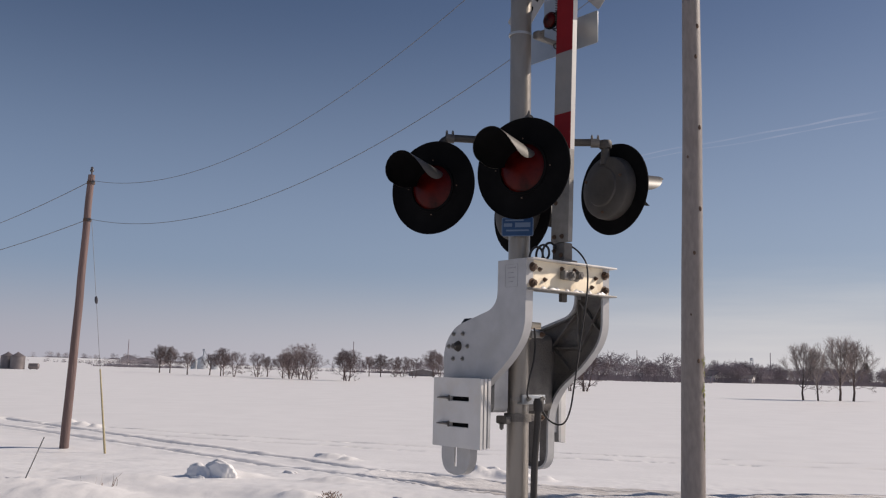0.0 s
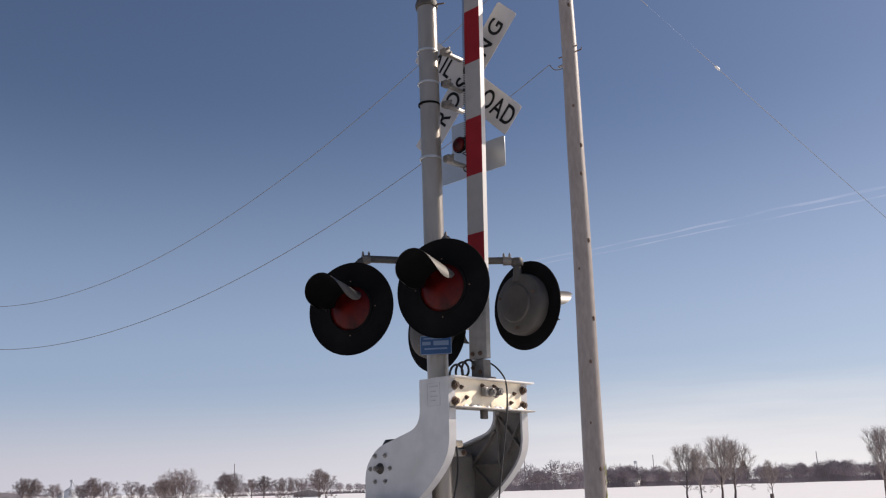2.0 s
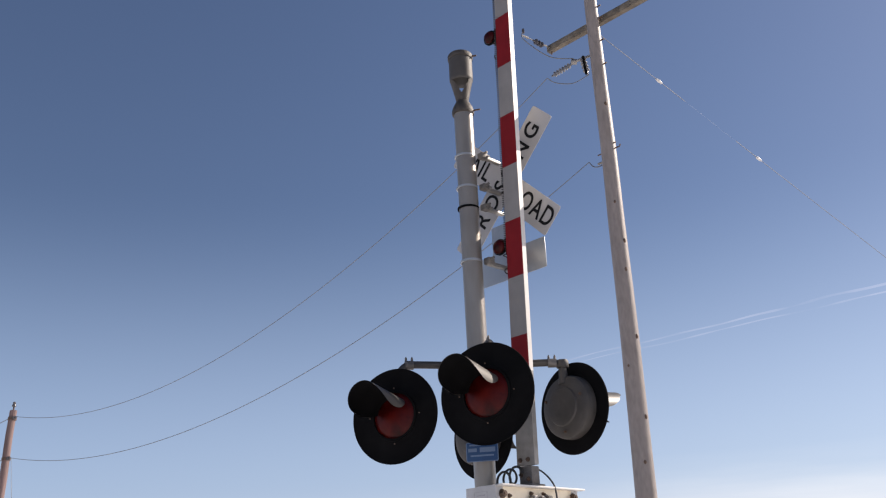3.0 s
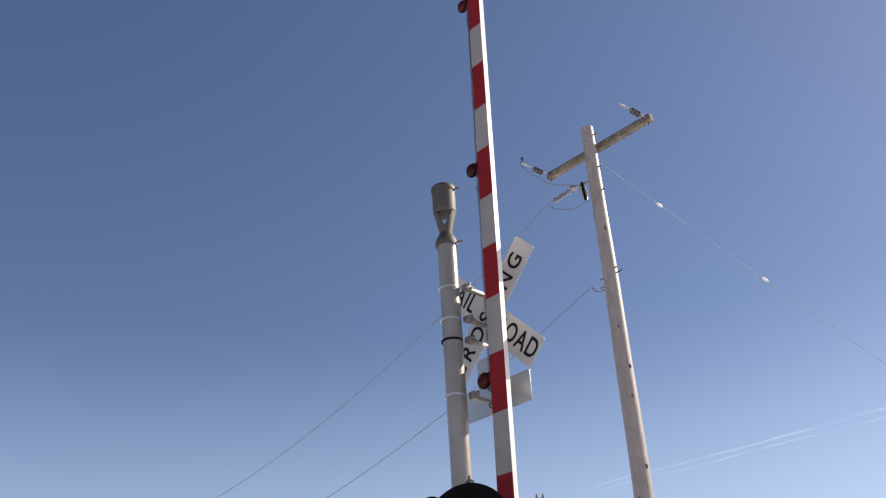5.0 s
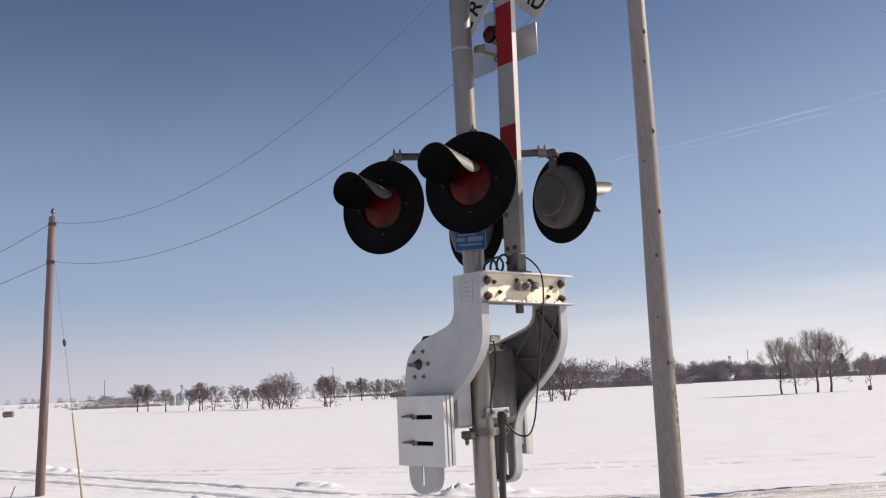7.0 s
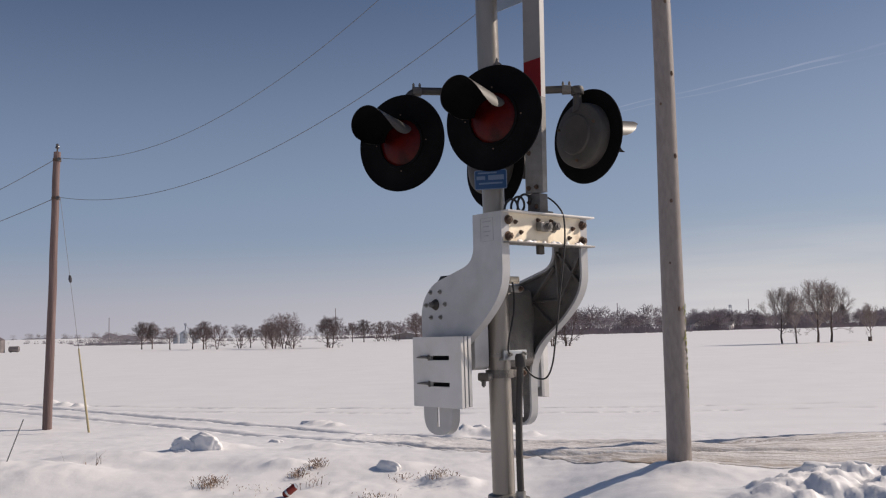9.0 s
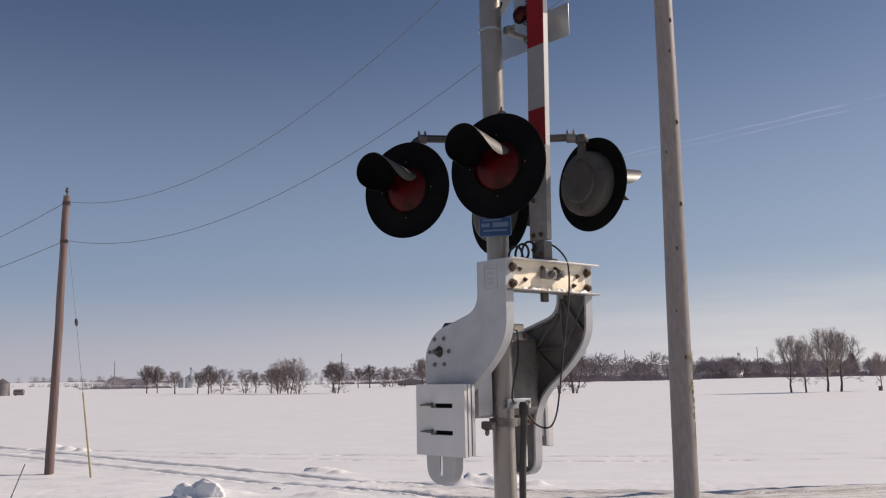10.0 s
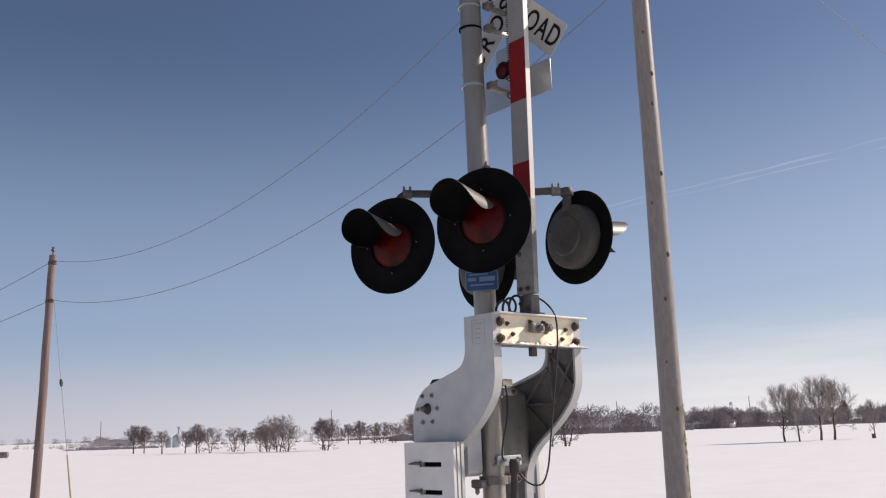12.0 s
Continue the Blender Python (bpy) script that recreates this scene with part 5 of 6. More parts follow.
def snow_lump(x, y, w, d, h, seed, turn=0.0):
    """A clod of broken snow, steep at the sides, blunt on top, sunk into the ground."""
    bm = bmesh.new()
    bmesh.ops.create_icosphere(bm, subdivisions=4, radius=1.0)
    for v in bm.verts:
        c = v.co.copy()
        k = 1 + 0.26 * noise.noise(c * 1.3 + Vector((seed, 0, 0))) + 0.13 * noise.noise(c * 3.1 + Vector((0, seed, 0))) + 0.05 * noise.noise(c * 8.0 + Vector((0, 0, seed)))
        flat = abs(c.z) ** 0.9 * (1 if c.z > 0 else -1)
        v.co = Vector((c.x * w, c.y * d, flat * h)) * k
    me = bpy.data.meshes.new("snow_lump")
    bm.to_mesh(me)
    bm.free()
    me.materials.append(SNOW)
    smooth(me, 180)
    ob = new("snow_lump", me)
    ob.matrix_world = pose(x, y, ground_z(x, y) - 0.02, 0, 0, turn)
    tagged(ob, "rounded clod of thrown-up snow lying on the bank", "snow lump", "clods of snow")


for lump in ((-4.60, 15.92, 0.32, 0.15, 0.18, 1.0, -38), (-4.22, 15.82, 0.36, 0.15, 0.23, 4.4, -36), (-4.50, 15.60, 0.20, 0.07, 0.06, 7.1, -30), (-0.88, 13.30, 0.22, 0.09, 0.12, 9.3, -36),
             (-2.3, 17.9, 0.22, 0.10, 0.07, 3.3, -15), (-3.3, 17.6, 0.17, 0.09, 0.07, 6.2, -20), (0.3, 19.6, 0.34, 0.16, 0.12, 5.2, -10), (0.66, 19.9, 0.24, 0.13, 0.16, 8.2, -20), (0.05, 19.4, 0.16, 0.10, 0.08, 1.9, 0), (-3.6, 24.3, 0.42, 0.17, 0.12, 2.7, -20),
             (4.30, 10.75, 0.34, 0.15, 0.17, 1.4, -18), (4.70, 10.80, 0.40, 0.14, 0.15, 5.5, -20)):
    snow_lump(*lump)


def build_post():
    t = thing("marker_post", Matrix(), "cream-painted steel post with a rounded top standing in snow", "post", "marker posts")
    part("shaft", lathe(bmesh.new(), [(0.0, -0.3), (0.066, -0.3), (0.066, 1.02), (0.060, 1.05), (0.046, 1.07), (0.0, 1.08)], n=24), POSTM, t)
    part("seam_band", lathe(bmesh.new(), [(0.0665, 0.96), (0.069, 0.965), (0.069, 0.985), (0.0665, 0.99)], n=24), POSTM, t)
    return t


post = build_post()
post.matrix_world = pose(10.85, 18.1, -0.38, 0, -1.5, 0)
copy_thing(post, pose(11.24, 18.15, -0.37, 0, -2.0, 0))


def blades(verts, faces, c, n, height, spread, width, r, lean=0.5):
    for _ in range(n):
        a = r.uniform(0, 2 * math.pi)
        q = r.uniform(0, spread)
        b = Vector(c) + Vector((math.cos(a) * q, math.sin(a) * q, -0.03))
        h = height * r.uniform(0.4, 1.0)
        d = Vector((math.cos(a), math.sin(a), 0)) * h * lean * r.uniform(0.1, 1.0)
        side = Vector((-math.sin(a + 1), math.cos(a + 1), 0)) * width
        mid = b + d * 0.35 + Vector((r.gauss(0, 0.10), r.gauss(0, 0.10), 0.62 + r.gauss(0, 0.1))) * h
        tip = b + d + Vector((r.gauss(0, 0.22), r.gauss(0, 0.22), r.uniform(0.45, 1.0))) * h
        i = len(verts)
        verts += [tuple(b - side), tuple(b + side), tuple(mid + side * 0.8), tuple(mid - side * 0.8), tuple(tip)]
        faces += [(i, i + 1, i + 2, i + 3), (i + 3, i + 2, i + 4)]


def weed(x, y, n, height, spread, label, width=0.004, lean=0.8, seedheads=6):
    z = ground_z(x, y)
    t = thing("weed_clump", Matrix.Translation((x, y, z)), label, "weeds", "dry weeds in the snow")
    v, f = [], []
    blades(v, f, (0, 0, 0), n, height, spread, width, rng, lean)
    tagged(mesh_part("stems", v, f, WEED, t, flat=True), kind="stuff")
    v, f = [], []
    for _ in range(seedheads * 14):
        a, q = rng.uniform(0, 6.28), spread * rng.uniform(0, 1.2)
        blades(v, f, (math.cos(a) * q, math.sin(a) * q, rng.uniform(0.2, 0.8) * height), 1, height * 0.3, 0.02, width * 1.6, rng, 2.0)
    if seedheads:
        tagged(mesh_part("dry_foliage", v, f, WEED, t, flat=True), kind="stuff")


weed(-3.29, 12.7, 60, 0.20, 0.22, "dry brown weed clump half buried in snow", seedheads=10)
weed(-2.14, 13.1, 40, 0.16, 0.14, "dry brown weed clump half buried in snow", seedheads=8)
weed(-1.93, 13.45, 40, 0.18, 0.14, "dry brown weed clump half buried in snow", seedheads=8)
weed(-1.9, 12.5, 16, 0.22, 0.25, "sparse dry stalks poking through snow", seedheads=1)
weed(-0.12, 12.6, 36, 0.14, 0.25, "sparse dry weeds on a snow lump", seedheads=6)
weed(-0.97, 11.95, 26, 0.14, 0.3, "sparse dry stalks poking through snow", seedheads=4)
weed(-0.62, 12.8, 18, 0.12, 0.2, "sparse dry stalks poking through snow", seedheads=3)
weed(-5.5, 14.0, 12, 0.25, 0.4, "sparse dry stalks poking through snow", seedheads=0)
weed(-2.6, 12.5, 12, 0.12, 0.4, "sparse dry stalks poking through snow", seedheads=2)
weed(9.28, 18.5, 90, 0.5, 0.11, "upright tuft of dry brown grass on a drift", 0.005, 0.35, 0)
weed(10.35, 18.0, 60, 0.16, 0.2, "dark matted dry weeds beside the posts", 0.008, 1.5, 6)
weed(12.1, 18.5, 60, 0.25, 0.35, "dark matted dry weeds beside the posts", 0.008, 1.5, 6)

can = thing("drinks_can", pose(-2.08, 12.05, ground_z(-2.08, 12.05) + 0.07, 12, 52, 0), "crumpled red drinks can stuck at a tilt in snow", "can")
part("can_body", lathe(bmesh.new(), [(0.0, -0.058), (0.024, -0.060), (0.0325, -0.052), (0.033, 0.0), (0.0315, 0.02), (0.033, 0.05), (0.027, 0.060), (0.026, 0.064)], Matrix.Diagonal((1.5, 1.5, 1.7, 1)), 20), CANRED, can)
part("can_lid", lathe(bmesh.new(), [(0.0, 0.060), (0.024, 0.060), (0.026, 0.065), (0.0275, 0.062)], Matrix.Diagonal((1.5, 1.5, 1.7, 1)), 20), CANALU, can, "bare metal lid")
part("can_band", lathe(bmesh.new(), [(0.0334, -0.03), (0.0336, -0.012)], Matrix.Diagonal((1.5, 1.5, 1.7, 1)), 20), CANALU, can, "pale band")


# ---- trees ----
def twig(verts, faces, pts, rad, sides=3):
    """A thin tapering bar through the points."""
    base = len(verts)
    d = (pts[-1] - pts[0]).normalized()
    a = Vector((0, 0, 1)) if abs(d.z) < 0.8 else Vector((1, 0, 0))
    a = (a - d * a.dot(d)).normalized()
    b = d.cross(a)
    n = len(pts) - 1
    for i, c in enumerate(pts):
        r = rad[0] + (rad[1] - rad[0]) * i / n
        for k in range(sides):
            t = 2 * math.pi * k / sides
            verts.append(tuple(c + (a * math.cos(t) + b * math.sin(t)) * r))
    for i in range(n):
        for k in range(sides):
            j = (k + 1) % sides
            faces.append((base + i * sides + k, base + i * sides + j, base + (i + 1) * sides + j, base + (i + 1) * sides + k))


def swing(d, spread, az, rnd):
    """The direction d turned aside by spread, about d by az."""
    a = Vector((0, 0, 1)) if abs(d.z) < 0.8 else Vector((1, 0, 0))
    a = (a - d * a.dot(d)).normalized()
    b = d.cross(a)
    return (d * math.cos(spread) + (a * math.cos(az) + b * math.sin(az)) * math.sin(spread)).normalized()


def grow(pts, s):
    """The place and direction a share s along a line of points."""
    x = min(s, 0.999) * (len(pts) - 1)
    i = int(x)
    return pts[i].lerp(pts[i + 1], x - i), (pts[i + 1] - pts[i]).normalized()


def branch_out(verts, faces, pts, r, counts, length, fine, rnd, spread=0.8, level=0):
    """Branches along a limb, twigs along each branch, twiglets along each twig."""
    n = counts[level]
    az = rnd.uniform(0, 6.28)
    for k in range(n):
        s = 0.18 + 0.82 * (k + rnd.uniform(0, 0.9)) / n
        c, along = grow(pts, s)
        az += 2.4 + rnd.gauss(0, 0.35)
        d = swing(along, spread * rnd.uniform(0.55, 1.15), az, rnd)
        l = length * rnd.uniform(0.7, 1.15) * (1.15 - 0.55 * s)
        last = level == len(counts) - 1
        segs = 1 if last else 3 if level == 0 else 2
        q, line = c.copy(), [c]
        for _ in range(segs):
            d = (d + Vector((rnd.gauss(0, 0.10), rnd.gauss(0, 0.10), 0.10 + rnd.gauss(0, 0.08)))).normalized()
            q = q + d * l / segs
            line.append(q.copy())
        rr = fine if last else max(fine, r * (0.5 if level == 0 else 0.42))
        twig(verts, faces, line, (rr, fine * 0.6))
        if not last:
            branch_out(verts, faces, line, rr, counts, length * (0.55 if level == 0 else 0.6), fine, rnd, spread, level + 1)


def build_tree(seed, label, stems=1, wide=0.46, fork=0.22, limbs=9, counts=(9, 7, 5), fine=0.009, droop=3, spread=0.8, low=0.28, twigs=None, group="bare trees in the field"):
    """A bare tree 7 m high: trunk, limbs that reach for a rounded crown, branches, twigs and twiglets."""
    rnd = random.Random(seed)
    t = thing("tree", Matrix(), label, "tree", group)
    H = 7.0
    tv, tf, cv, cf = [], [], [], []
    for s in range(stems):
        a0 = 6.28 * s / stems + rnd.uniform(-0.5, 0.5)
        off = Vector((math.cos(a0), math.sin(a0), 0)) * (0.0 if stems == 1 else 0.35)
        lean = Vector((math.cos(a0), math.sin(a0), 0)) * (0.05 if stems == 1 else 0.22)
        r = (0.165 if twigs is None else 0.125) if stems == 1 else 0.115
        line = [off + lean * z + Vector((rnd.gauss(0, 0.03), rnd.gauss(0, 0.03), z)) for z in (-0.3, 0.1, H * fork * 0.6, H * fork, H * 0.42, H * 0.56)]
        rads = [r * 1.5, r * 1.12, r * 0.95, r * 0.85, r * 0.5, r * 0.3]
        base = len(tv)
        for c, w in zip(line, rads):
            for k in range(9):
                tv.append((c.x + math.cos(6.2832 * k / 9) * w, c.y + math.sin(6.2832 * k / 9) * w, c.z))
        for i in range(5):
            for k in range(9):
                j = (k + 1) % 9
                tf.append((base + i * 9 + k, base + i * 9 + j, base + (i + 1) * 9 + j, base + (i + 1) * 9 + k))
        m = limbs if stems == 1 else max(4, limbs - 3)
        for k in range(m + droop):
            ang = a0 + 2.4 * k + rnd.uniform(-0.35, 0.35)
            if k < m:
                u = k / (m - 1)
                start = grow(line[2:], 0.25 + 0.7 * u)[0]
                e = low + (1.48 - low) * u + rnd.gauss(0, 0.08)
                rad = rnd.uniform(0.86, 1.0)
                end = off * 0.5 + lean * H * 0.6 + Vector((math.cos(ang) * math.cos(e) * wide * H * rad, math.sin(ang) * math.cos(e) * wide * H * rad, H * (0.54 + 0.42 * rad * math.sin(e))))
                ctrl = start.lerp(end, 0.42) + Vector((math.cos(ang) * 0.10 * H, math.sin(ang) * 0.10 * H, 0.02 * H))
                lr = r * 0.5
            else:
                start = grow(line[2:], rnd.uniform(0.1, 0.35))[0]
                end = start + Vector((math.cos(ang), math.sin(ang), rnd.uniform(-0.25, 0.12))) * wide * H * rnd.uniform(0.5, 0.85)
                ctrl = start.lerp(end, 0.5) + Vector((0, 0, 0.06 * H))
                lr = r * 0.22
            pts = [start * (1 - q) ** 2 + ctrl * 2 * q * (1 - q) + end * q * q + Vector((rnd.gauss(0, 0.04), rnd.gauss(0, 0.04), rnd.gauss(0, 0.04))) * (1 if q else 0) for q in (0, 0.2, 0.4, 0.6, 0.8, 1.0)]
            twig(cv, cf, pts, (lr, fine * 1.3), 5)
            branch_out(cv, cf, pts, lr, counts if k < m else (max(4, counts[0] // 2), counts[1], counts[2]), 0.21 * H if k < m else 0.11 * H, fine, rnd, spread)
    mesh_part("trunk", tv, tf, BARK, t)
    mesh_part("crown", cv, cf, twigs or FARTWIG, t, flat=True)
    return t, max(v[2] for v in cv)


KINDS = [build_tree(21, "bare grey-brown tree with a fine vase-shaped crown in the snowfield", 1, 0.40, 0.27, 10, (10, 9, 5), 0.0042, 1, 0.62, 0.55, TWIG),
         build_tree(34, "bare grey-brown tree with a wide rounded crown in the snowfield", 1, 0.46, 0.23, 10, (10, 9, 5), 0.0042, 1, 0.62, 0.45, TWIG),
         build_tree(45, "bushy bare tree with several stems in the snow", 2, 0.42, 0.14, 8, (8, 6, 5), 0.013, 2),
         build_tree(58, "bushy bare tree with several stems in the snow", 3, 0.46, 0.12, 7, (7, 6, 4), 0.013, 1),
         build_tree(63, "slender bare tree in the snowfield", 1, 0.34, 0.26, 8, (9, 7, 5), 0.011, 0),
         build_tree(71, "round-headed bare tree in a far row across the snow", 1, 0.43, 0.24, 10, (10, 7, 5), 0.0135, 0)]
PLACES = [  # x, y, height above the snow, kind, width against height
    (37.7, 103.2, 6.6, 1, 1.0), (38.9, 101.9, 6.0, 0, 0.95), (42.3, 104.3, 7.5, 1, 1.05), (43.6, 103.8, 7.1, 0, 1.1), (48.7, 105.0, 4.6, 0, 0.85),
    (55.0, 92.3, 7.6, 1, 0.95), (57.2, 90.3, 7.9, 0, 1.05), (58.2, 89.6, 7.3, 1, 0.95), (62.5, 91.5, 6.5, 1, 1.0),
    (14.3, 125.3, 5.6, 2, 1.15), (16.2, 123.8, 6.1, 3, 1.15),
    (-75.9, 225.3, 7.2, 5, 1.0), (-73.6, 226.5, 7.0, 5, 0.95), (-61.4, 200.9, 5.2, 4, 1.3), (-57.0, 203.0, 4.9, 4, 1.2), (-53.4, 201.0, 4.8, 4, 1.2), (-50.9, 189.4, 6.2, 5, 1.05), (-46.7, 183.8, 5.2, 2, 1.25),
    (-44.0, 192.6, 5.3, 3, 1.2), (-43.0, 198.2, 4.6, 4, 1.3), (-41.6, 215.4, 5.7, 2, 1.2), (-37.6, 205.0, 5.3, 3, 1.1), (-33.6, 175.0, 6.3, 3, 1.1), (-31.0, 172.0, 7.0, 2, 1.1), (-36.0, 180.0, 5.2, 5, 1.1),
    (-28.6, 167.7, 5.4, 3, 1.2), (-21.1, 165.3, 6.0, 3, 1.3), (-22.8, 172.0, 5.9, 5, 1.2),
    (-24.0, 260.0, 6.8, 5, 1.1), (-18.5, 270.0, 6.3, 2, 1.2), (-14.6, 262.0, 6.0, 2, 1.2), (-9.9, 287.3, 9.0, 5, 1.1), (-6.5, 240.0, 6.8, 2, 1.2), (-21.0, 275.0, 6.0, 3, 1.2), (-28.5, 272.0, 6.2, 5, 1.1)]
spots = {}
for i, (tx, ty, th, kd, wd) in enumerate(PLACES):
    proto, top = KINDS[kd]
    k = th / top
    m = Matrix.Translation((tx, ty, ground_z(tx, ty) - 0.02)) @ Matrix.Rotation(i * 2.3, 4, 'Z') @ Matrix.Diagonal((k * wd, k * wd, k, 1))
    spots.setdefault(kd, []).append(m)
for kd, places in spots.items():
    for m in places[1:]:
        copy_thing(KINDS[kd][0], m)
    KINDS[kd][0].matrix_world = places[0]


def build_woods(name, stands, label, mat, blades_each=640):
    """Far woods: rounded bare crowns, each many fine blades that point outwards, over brush."""
    rnd = random.Random(77)
    v, f = [], []

    def blade(p, q, w):
        side = Vector((rnd.uniform(-1, 1), 0, rnd.uniform(-0.6, 0.6))).normalized() * w
        i = len(v)
        v.extend((tuple(p - side), tuple(p + side), tuple(q)))
        f.append((i, i + 1, i + 2))
    for x0, y0, x1, y1, n, h0, h1 in stands:
        for k in range(n):
            s = (k + rnd.uniform(-0.5, 0.5)) / n
            x, y = x0 + (x1 - x0) * s + rnd.gauss(0, 2), y0 + (y1 - y0) * s + rnd.gauss(0, 12)
            h = rnd.uniform(h0, h1) * 0.9 * (0.9 + 0.45 * noise.noise((x * 0.03, y * 0.01, 1.0)))
            w = h * rnd.uniform(0.42, 0.62)
            c = Vector((x, y, ground_z(x, y)))
            hub = c + Vector((0, 0, h * 0.55))
            blade(c + Vector((0, 0, -0.2)), hub, h * 0.03)
            for _ in range(blades_each):
                a, e = rnd.uniform(0, 6.28), math.asin(rnd.uniform(-0.8, 1))
                q = rnd.uniform(0.0, 1.0) ** 0.4
                out = Vector((math.cos(a) * w * math.cos(e), math.sin(a) * w * math.cos(e), h * 0.45 * math.sin(e)))
                lump = 0.88 + 0.2 * noise.noise((a * 1.3, e * 2.0, k * 3.7))
                blade(hub + out * q * 0.84 * lump, hub + out * (q * 0.84 + 0.13) * lump + Vector((rnd.gauss(0, 1), rnd.gauss(0, 1), rnd.gauss(0.3, 1))) * h * 0.045, h * 0.0105)
            for _ in range(60):
                a, q = rnd.uniform(0, 6.28), rnd.uniform(0, 1.4)
                p = c + Vector((math.cos(a) * w * q, math.sin(a) * w * q, -0.1))
                blade(p, p + Vector((rnd.gauss(0, 1) * h * 0.06, 0, h * rnd.uniform(0.12, 0.42))), h * 0.03)
    ob = mesh_part(name, v, f, mat, flat=True)
    return tagged(ob, label, "woods", kind="stuff")


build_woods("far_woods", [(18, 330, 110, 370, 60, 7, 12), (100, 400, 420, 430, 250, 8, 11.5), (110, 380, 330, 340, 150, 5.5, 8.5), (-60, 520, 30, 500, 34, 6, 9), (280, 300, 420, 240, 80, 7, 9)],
            "belt of bare brown woods along the horizon", HAZEWOOD)
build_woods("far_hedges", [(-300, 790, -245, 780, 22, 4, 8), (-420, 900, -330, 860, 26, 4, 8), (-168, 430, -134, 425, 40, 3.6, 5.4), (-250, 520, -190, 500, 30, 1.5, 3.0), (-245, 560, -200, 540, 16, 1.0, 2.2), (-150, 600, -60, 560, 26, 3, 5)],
            "low hazy hedges and scrub on the horizon", HAZEPALE, 260)


def build_conifer(x, y, h, w):
    """A dark evergreen: a trunk and drooping whorls of needled boughs."""
    rnd = random.Random(5)
    t = thing("conifer", Matrix.Translation((x, y, ground_z(x, y))), "dark evergreen tree among the bare woods", "tree")
    part("trunk", tube(bmesh.new(), [(0, 0, -0.3), (0, 0, h * 0.9)], [h * 0.025, h * 0.006], 8), BARK, t)
    v, f = [], []
    for _ in range(2600):
        s = rnd.uniform(0, 1) ** 0.7
        a = rnd.uniform(0, 6.28)
        reach = w * (1 - s * 0.92) * rnd.uniform(0.25, 1.0)
        p = Vector((math.cos(a) * reach, math.sin(a) * reach, h * (0.12 + 0.86 * s) - reach * 0.25))
        d = Vector((math.cos(a), math.sin(a), rnd.gauss(-0.2, 0.4))).normalized() * h * 0.06
        sd = Vector((-math.sin(a), math.cos(a), rnd.uniform(-0.5, 0.5))) * h * 0.012
        i = len(v)
        v += [tuple(p - sd), tuple(p + sd), tuple(p + d)]
        f.append((i, i + 1, i + 2))
    mesh_part("crown", v, f, NEEDLE, t, flat=True)


build_conifer(165.0, 380.0, 9.6, 3.6)

# ---- far buildings and masts ----
bx = thing("wooden_box", pose(48.35, 104.6, ground_z(48.35, 104.6), 0, 0, 20), "small dark box at the foot of a bare tree", "box")
part("body", box(bmesh.new(), (0, 0, 0.22), (0.32, 0.30, 0.50), 0.02), BARK, bx)
part("lid", box(bmesh.new(), (0, 0, 0.49), (0.36, 0.34, 0.05), 0.01), BARK, bx)


def build_barn(x, y, w, d, h, label, turn=25, wall=BARNW, roofm=ROOFM, name="barn"):
    t = thing(name, pose(x, y, ground_z(x, y), 0, 0, turn), label, name.replace("_", " "))
    loop = [(-w / 2, -0.3), (w / 2, -0.3), (w / 2, h * 0.62), (0, h * 0.97), (-w / 2, h * 0.62)]
    part("wall", slab(bmesh.new(), [loop], lambda a, b, c: Vector((a, c, b)), (-d / 2, d / 2)), wall, t)
    for s in (-1, 1):
        lp = [(s * w * 0.55, h * 0.585), (0, h * 1.0), (0, h * 1.05), (s * w * 0.55, h * 0.635)]
        part("roof_slope", slab(bmesh.new(), [lp], lambda a, b, c: Vector((a, c, b)), (-d / 2 - 0.3, d / 2 + 0.3)), roofm, t)
    part("door", box(bmesh.new(), (0, -d / 2 - 0.04, h * 0.22), (w * 0.3, 0.08, h * 0.44)), ROOFM, t)
    for s in (-1, 1):
        part("window", box(bmesh.new(), (s * w * 0.32, -d / 2 - 0.03, h * 0.38), (w * 0.1, 0.06, h * 0.14)), ROOFM, t)


build_barn(76, 376, 12.0, 9.0, 4.6, "long pale farm building among far trees")
build_barn(101, 372, 7.0, 7.0, 4.4, "small pale house among far trees")
build_barn(112, 366, 4.2, 5.0, 3.2, "low pale house beside bare woods", 60)
build_barn(-15.5, 330, 9, 5.0, 2.4, "low dark shed behind the far tree row", 8, ROOFM)
# the farmstead on the rise, in the colour paled for haze
build_barn(-205, 552, 9.0, 7.0, 5.0, "grey farmhouse behind a hedge on the rise", 20, HAZEPALE, HAZEPALE, "farmhouse")
build_barn(-196, 556, 22.0, 8.0, 3.6, "long grey farm shed on the rise", 2, HAZEPALE, HAZEPALE)


def build_bin(steel, r, h, label):
    t = thing("grain_bin", Matrix(), label, "grain bin", "grain bins")
    part("drum", lathe(bmesh.new(), [(0, -0.3), (r, -0.3)] + [(r * (1.0 if k % 2 else 0.99), h * 0.75 * k / 12) for k in range(13)] + [(0, h * 0.75)], n=28), steel, t)
    part("roof_cone", lathe(bmesh.new(), [(r * 1.03, h * 0.74), (r * 1.03, h * 0.755), (r * 0.16, h * 0.97), (0, h * 0.97)], n=28), steel, t)
    part("roof_cap", lathe(bmesh.new(), [(0, h * 0.96), (r * 0.15, h * 0.96), (r * 0.15, h), (0, h * 1.02)], n=14), steel, t)
    return t


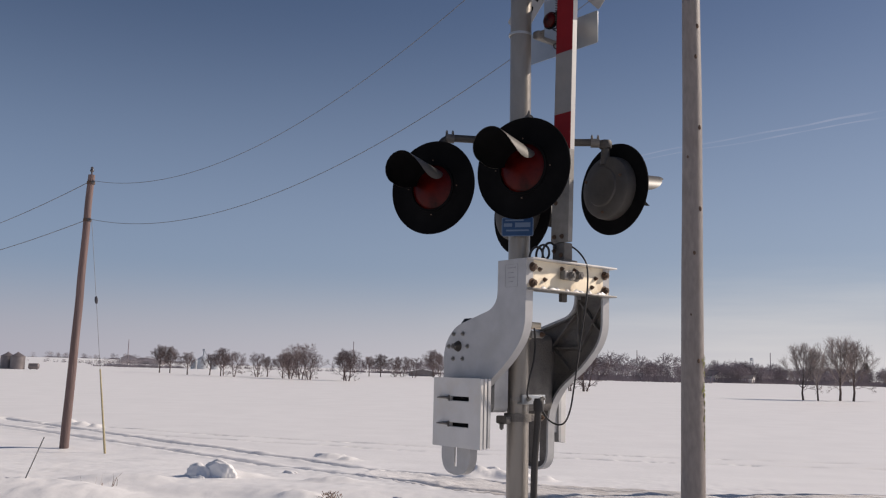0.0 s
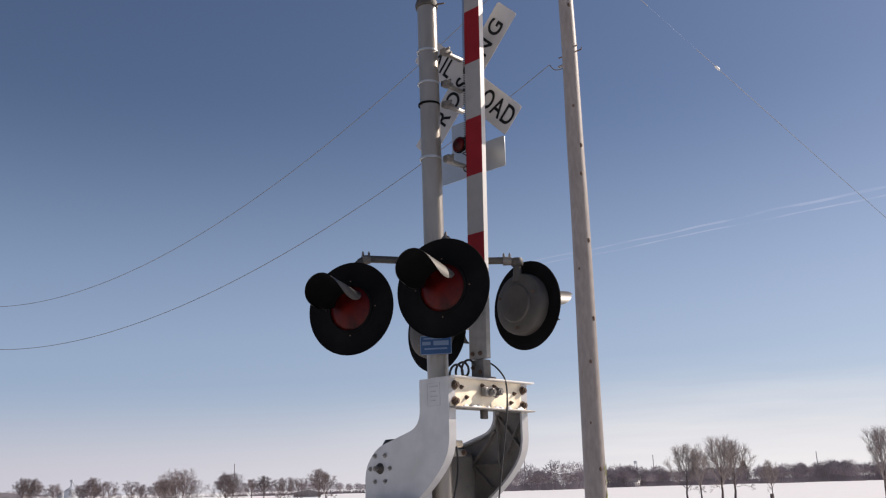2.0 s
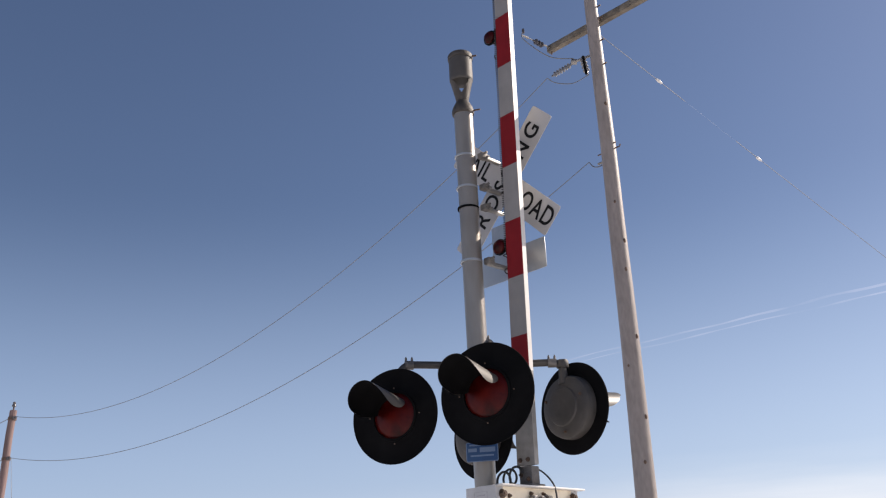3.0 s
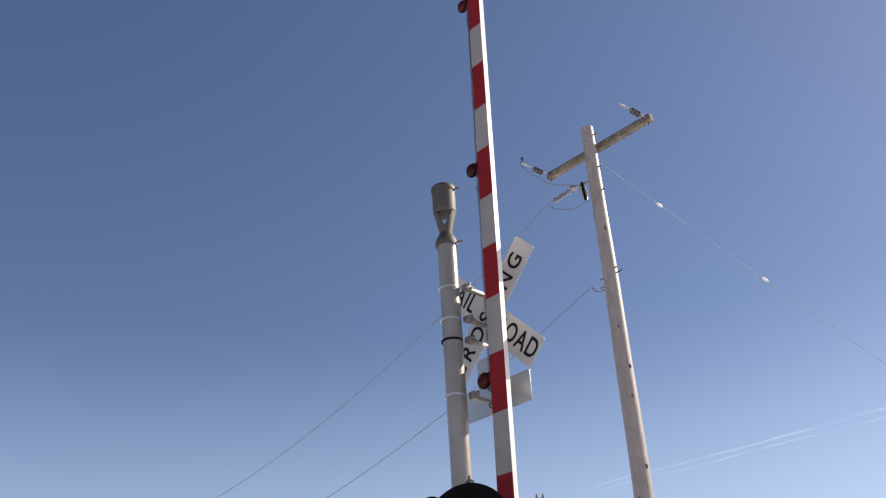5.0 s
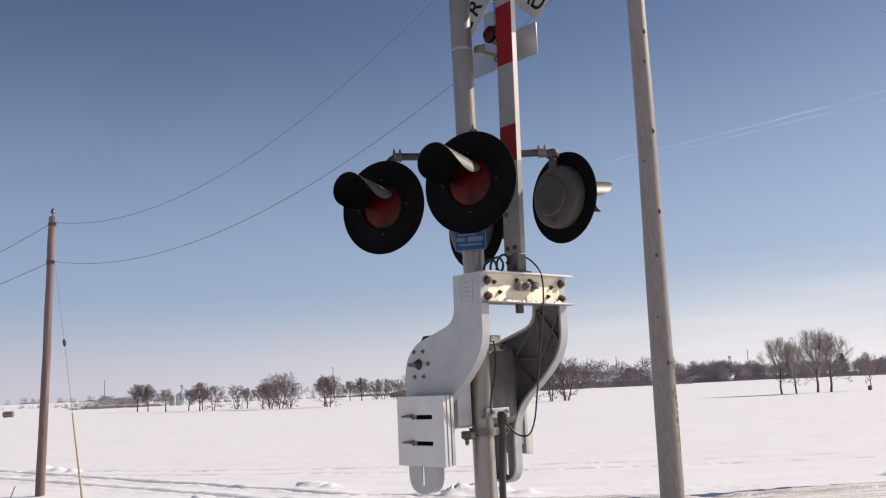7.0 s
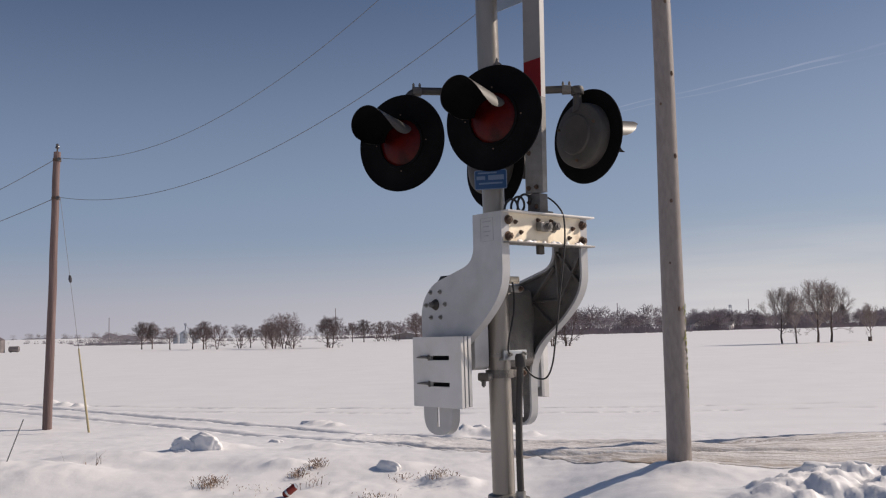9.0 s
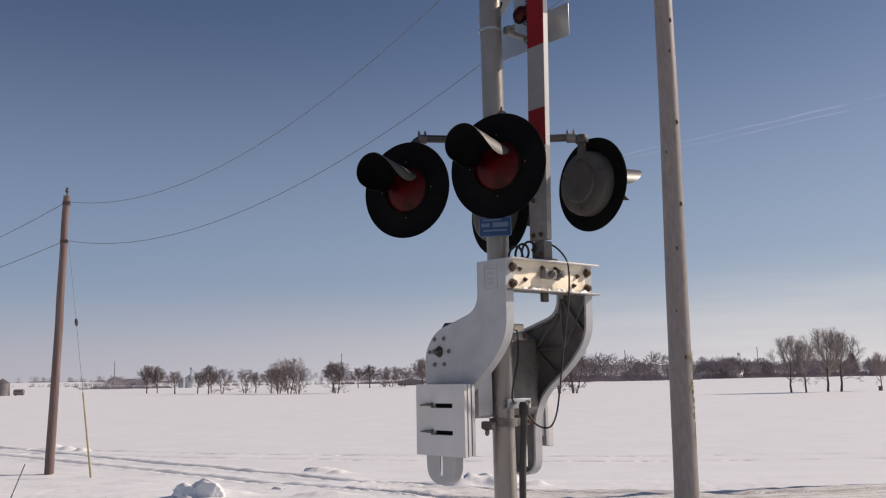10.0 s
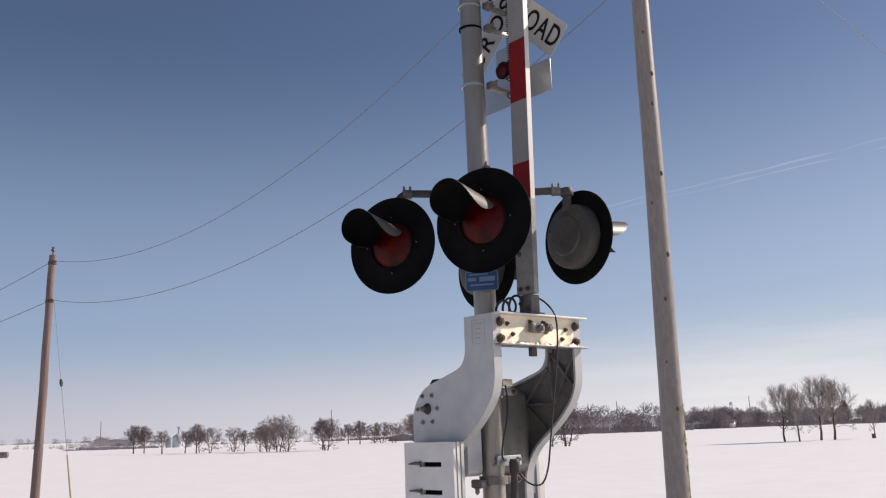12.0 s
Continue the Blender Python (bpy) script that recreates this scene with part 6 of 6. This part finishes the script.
near_bin = build_bin(BINDARK, 1.75, 4.3, "weathered galvanised grain bin with a conical roof")
near_bin.matrix_world = pose(-117.6, 232, ground_z(-117.6, 232))
copy_thing(near_bin, pose(-114.0, 230, ground_z(-114.0, 230)))
far_bin = build_bin(STEELF, 2.3, 6.2, "pale steel grain bin on the horizon")
far_bin.matrix_world = pose(-121.5, 420, ground_z(-121.5, 420))
copy_thing(far_bin, pose(-117.0, 424, ground_z(-117, 424)) @ Matrix.Diagonal((0.75, 0.75, 0.9, 1)))
copy_thing(far_bin, pose(-126.5, 424, ground_z(-126.5, 424)) @ Matrix.Diagonal((0.7, 0.7, 0.75, 1)))
tank = thing("fuel_tank", pose(-110.2, 231, ground_z(-110.2, 231), 0, 0, 12), "low dark tank lying beside the grain bins", "tank")
part("shell", lathe(bmesh.new(), [(0, -1.3), (0.6, -1.25), (0.72, -1.1), (0.72, 1.1), (0.6, 1.25), (0, 1.3)], Matrix.Translation((0, 0, 0.85)) @ Matrix.Rotation(radians(90), 4, 'Y'), 20), BINDARK, tank)
for k in (-0.8, 0.8):
    part("cradle", box(bmesh.new(), (k, 0, 0.1), (0.16, 1.1, 0.7), 0.02), BINDARK, tank)
leg = thing("elevator_leg", pose(-124.0, 430, ground_z(-124, 430)), "thin grain elevator tower beside the bins", "elevator")
part("shaft", box(bmesh.new(), (0, 0, 4.0), (0.6, 0.6, 9.4), 0.05), STEELF, leg)
part("head_house", box(bmesh.new(), (0, 0, 8.9), (1.2, 1.0, 0.9), 0.05), STEELF, leg)
part("spout", tube(bmesh.new(), [(0.3, 0, 8.6), (2.4, -2, 6.0)], 0.15, 8), STEELF, leg)
for tx, ty, th in ((-186.4, 500, 13.8), (-61.5, 500, 16.8), (93.6, 500, 15.8), (165.7, 500, 16.0), (250, 480, 15.0)):
    t = thing("radio_mast", pose(tx, ty, ground_z(tx, ty)), "thin dark pole on the horizon", "mast", "far masts")
    part("shaft", tube(bmesh.new(), [(0, 0, -0.3), (0, 0, th)], [0.28, 0.2], 8), HAZEWOOD, t)

# pale tower above the woods
tower = thing("water_tower", pose(249.0, 800, ground_z(249, 800)), "pale water tower far beyond the woods", "water tower")
for k in range(4):
    a = radians(45 + 90 * k)
    part("leg", tube(bmesh.new(), [(math.cos(a) * 3.2, math.sin(a) * 3.2, -0.3), (math.cos(a) * 1.3, math.sin(a) * 1.3, 17.2)], 0.2, 8), STEELF, tower)
part("tank", lathe(bmesh.new(), [(0, 16.6), (0.9, 16.8), (1.5, 17.4), (1.5, 18.8), (0.9, 19.3), (0, 19.5)], n=24), STEELF, tower)

# ---- vapour trails, far beyond everything ----
TRAIL = bpy.data.materials.new("vapour_trail")
TRAIL.use_nodes = True
tt = TRAIL.node_tree
tt.nodes.remove(tt.nodes["Principled BSDF"])
tc = tt.nodes.new("ShaderNodeTexCoord")
sep = tt.nodes.new("ShaderNodeSeparateXYZ")
ns = tt.nodes.new("ShaderNodeTexNoise")
ns.inputs["Scale"].default_value, ns.inputs["Detail"].default_value = 0.006, 5
tt.links.new(tc.outputs["Object"], ns.inputs["Vector"])
nr = tt.nodes.new("ShaderNodeMapRange")
nr.inputs["From Min"].default_value, nr.inputs["From Max"].default_value = 0.36, 0.72
nr.inputs["To Min"].default_value, nr.inputs["To Max"].default_value = 0.02, 0.28
tt.links.new(ns.outputs["Fac"], nr.inputs["Value"])
em = tt.nodes.new("ShaderNodeEmission")
em.inputs[0].default_value = (0.62, 0.66, 0.76, 1)
em.inputs[1].default_value = 1.0
tr = tt.nodes.new("ShaderNodeBsdfTransparent")
ms = tt.nodes.new("ShaderNodeMixShader")
tt.links.new(nr.outputs[0], ms.inputs[0])
tt.links.new(tr.outputs[0], ms.inputs[1])
tt.links.new(em.outputs[0], ms.inputs[2])
tt.links.new(ms.outputs[0], tt.nodes["Material Output"].inputs["Surface"])
for (x0, z0), (x1, z1), w in (((480, 612), (1900, 912), 5.0), ((480, 600), (1900, 880), 3.5)):
    v, f = [], []
    n = 60
    for i in range(n + 1):
        s = i / n
        x, z = x0 + (x1 - x0) * s, z0 + (z1 - z0) * s + 6 * noise.noise((s * 8, w, 0))
        q = w * (0.35 + 0.9 * s) * (0.8 + 0.5 * noise.noise((s * 20, w, 3)))
        v += [(x, 2500, z - q), (x, 2500, z + q)]
    f = [(2 * i, 2 * i + 2, 2 * i + 3, 2 * i + 1) for i in range(n)]
    tagged(mesh_part("backdrop_vapour_trail", v, f, TRAIL, flat=True), "thin white vapour trail across the sky", "vapour trail", kind="structure")
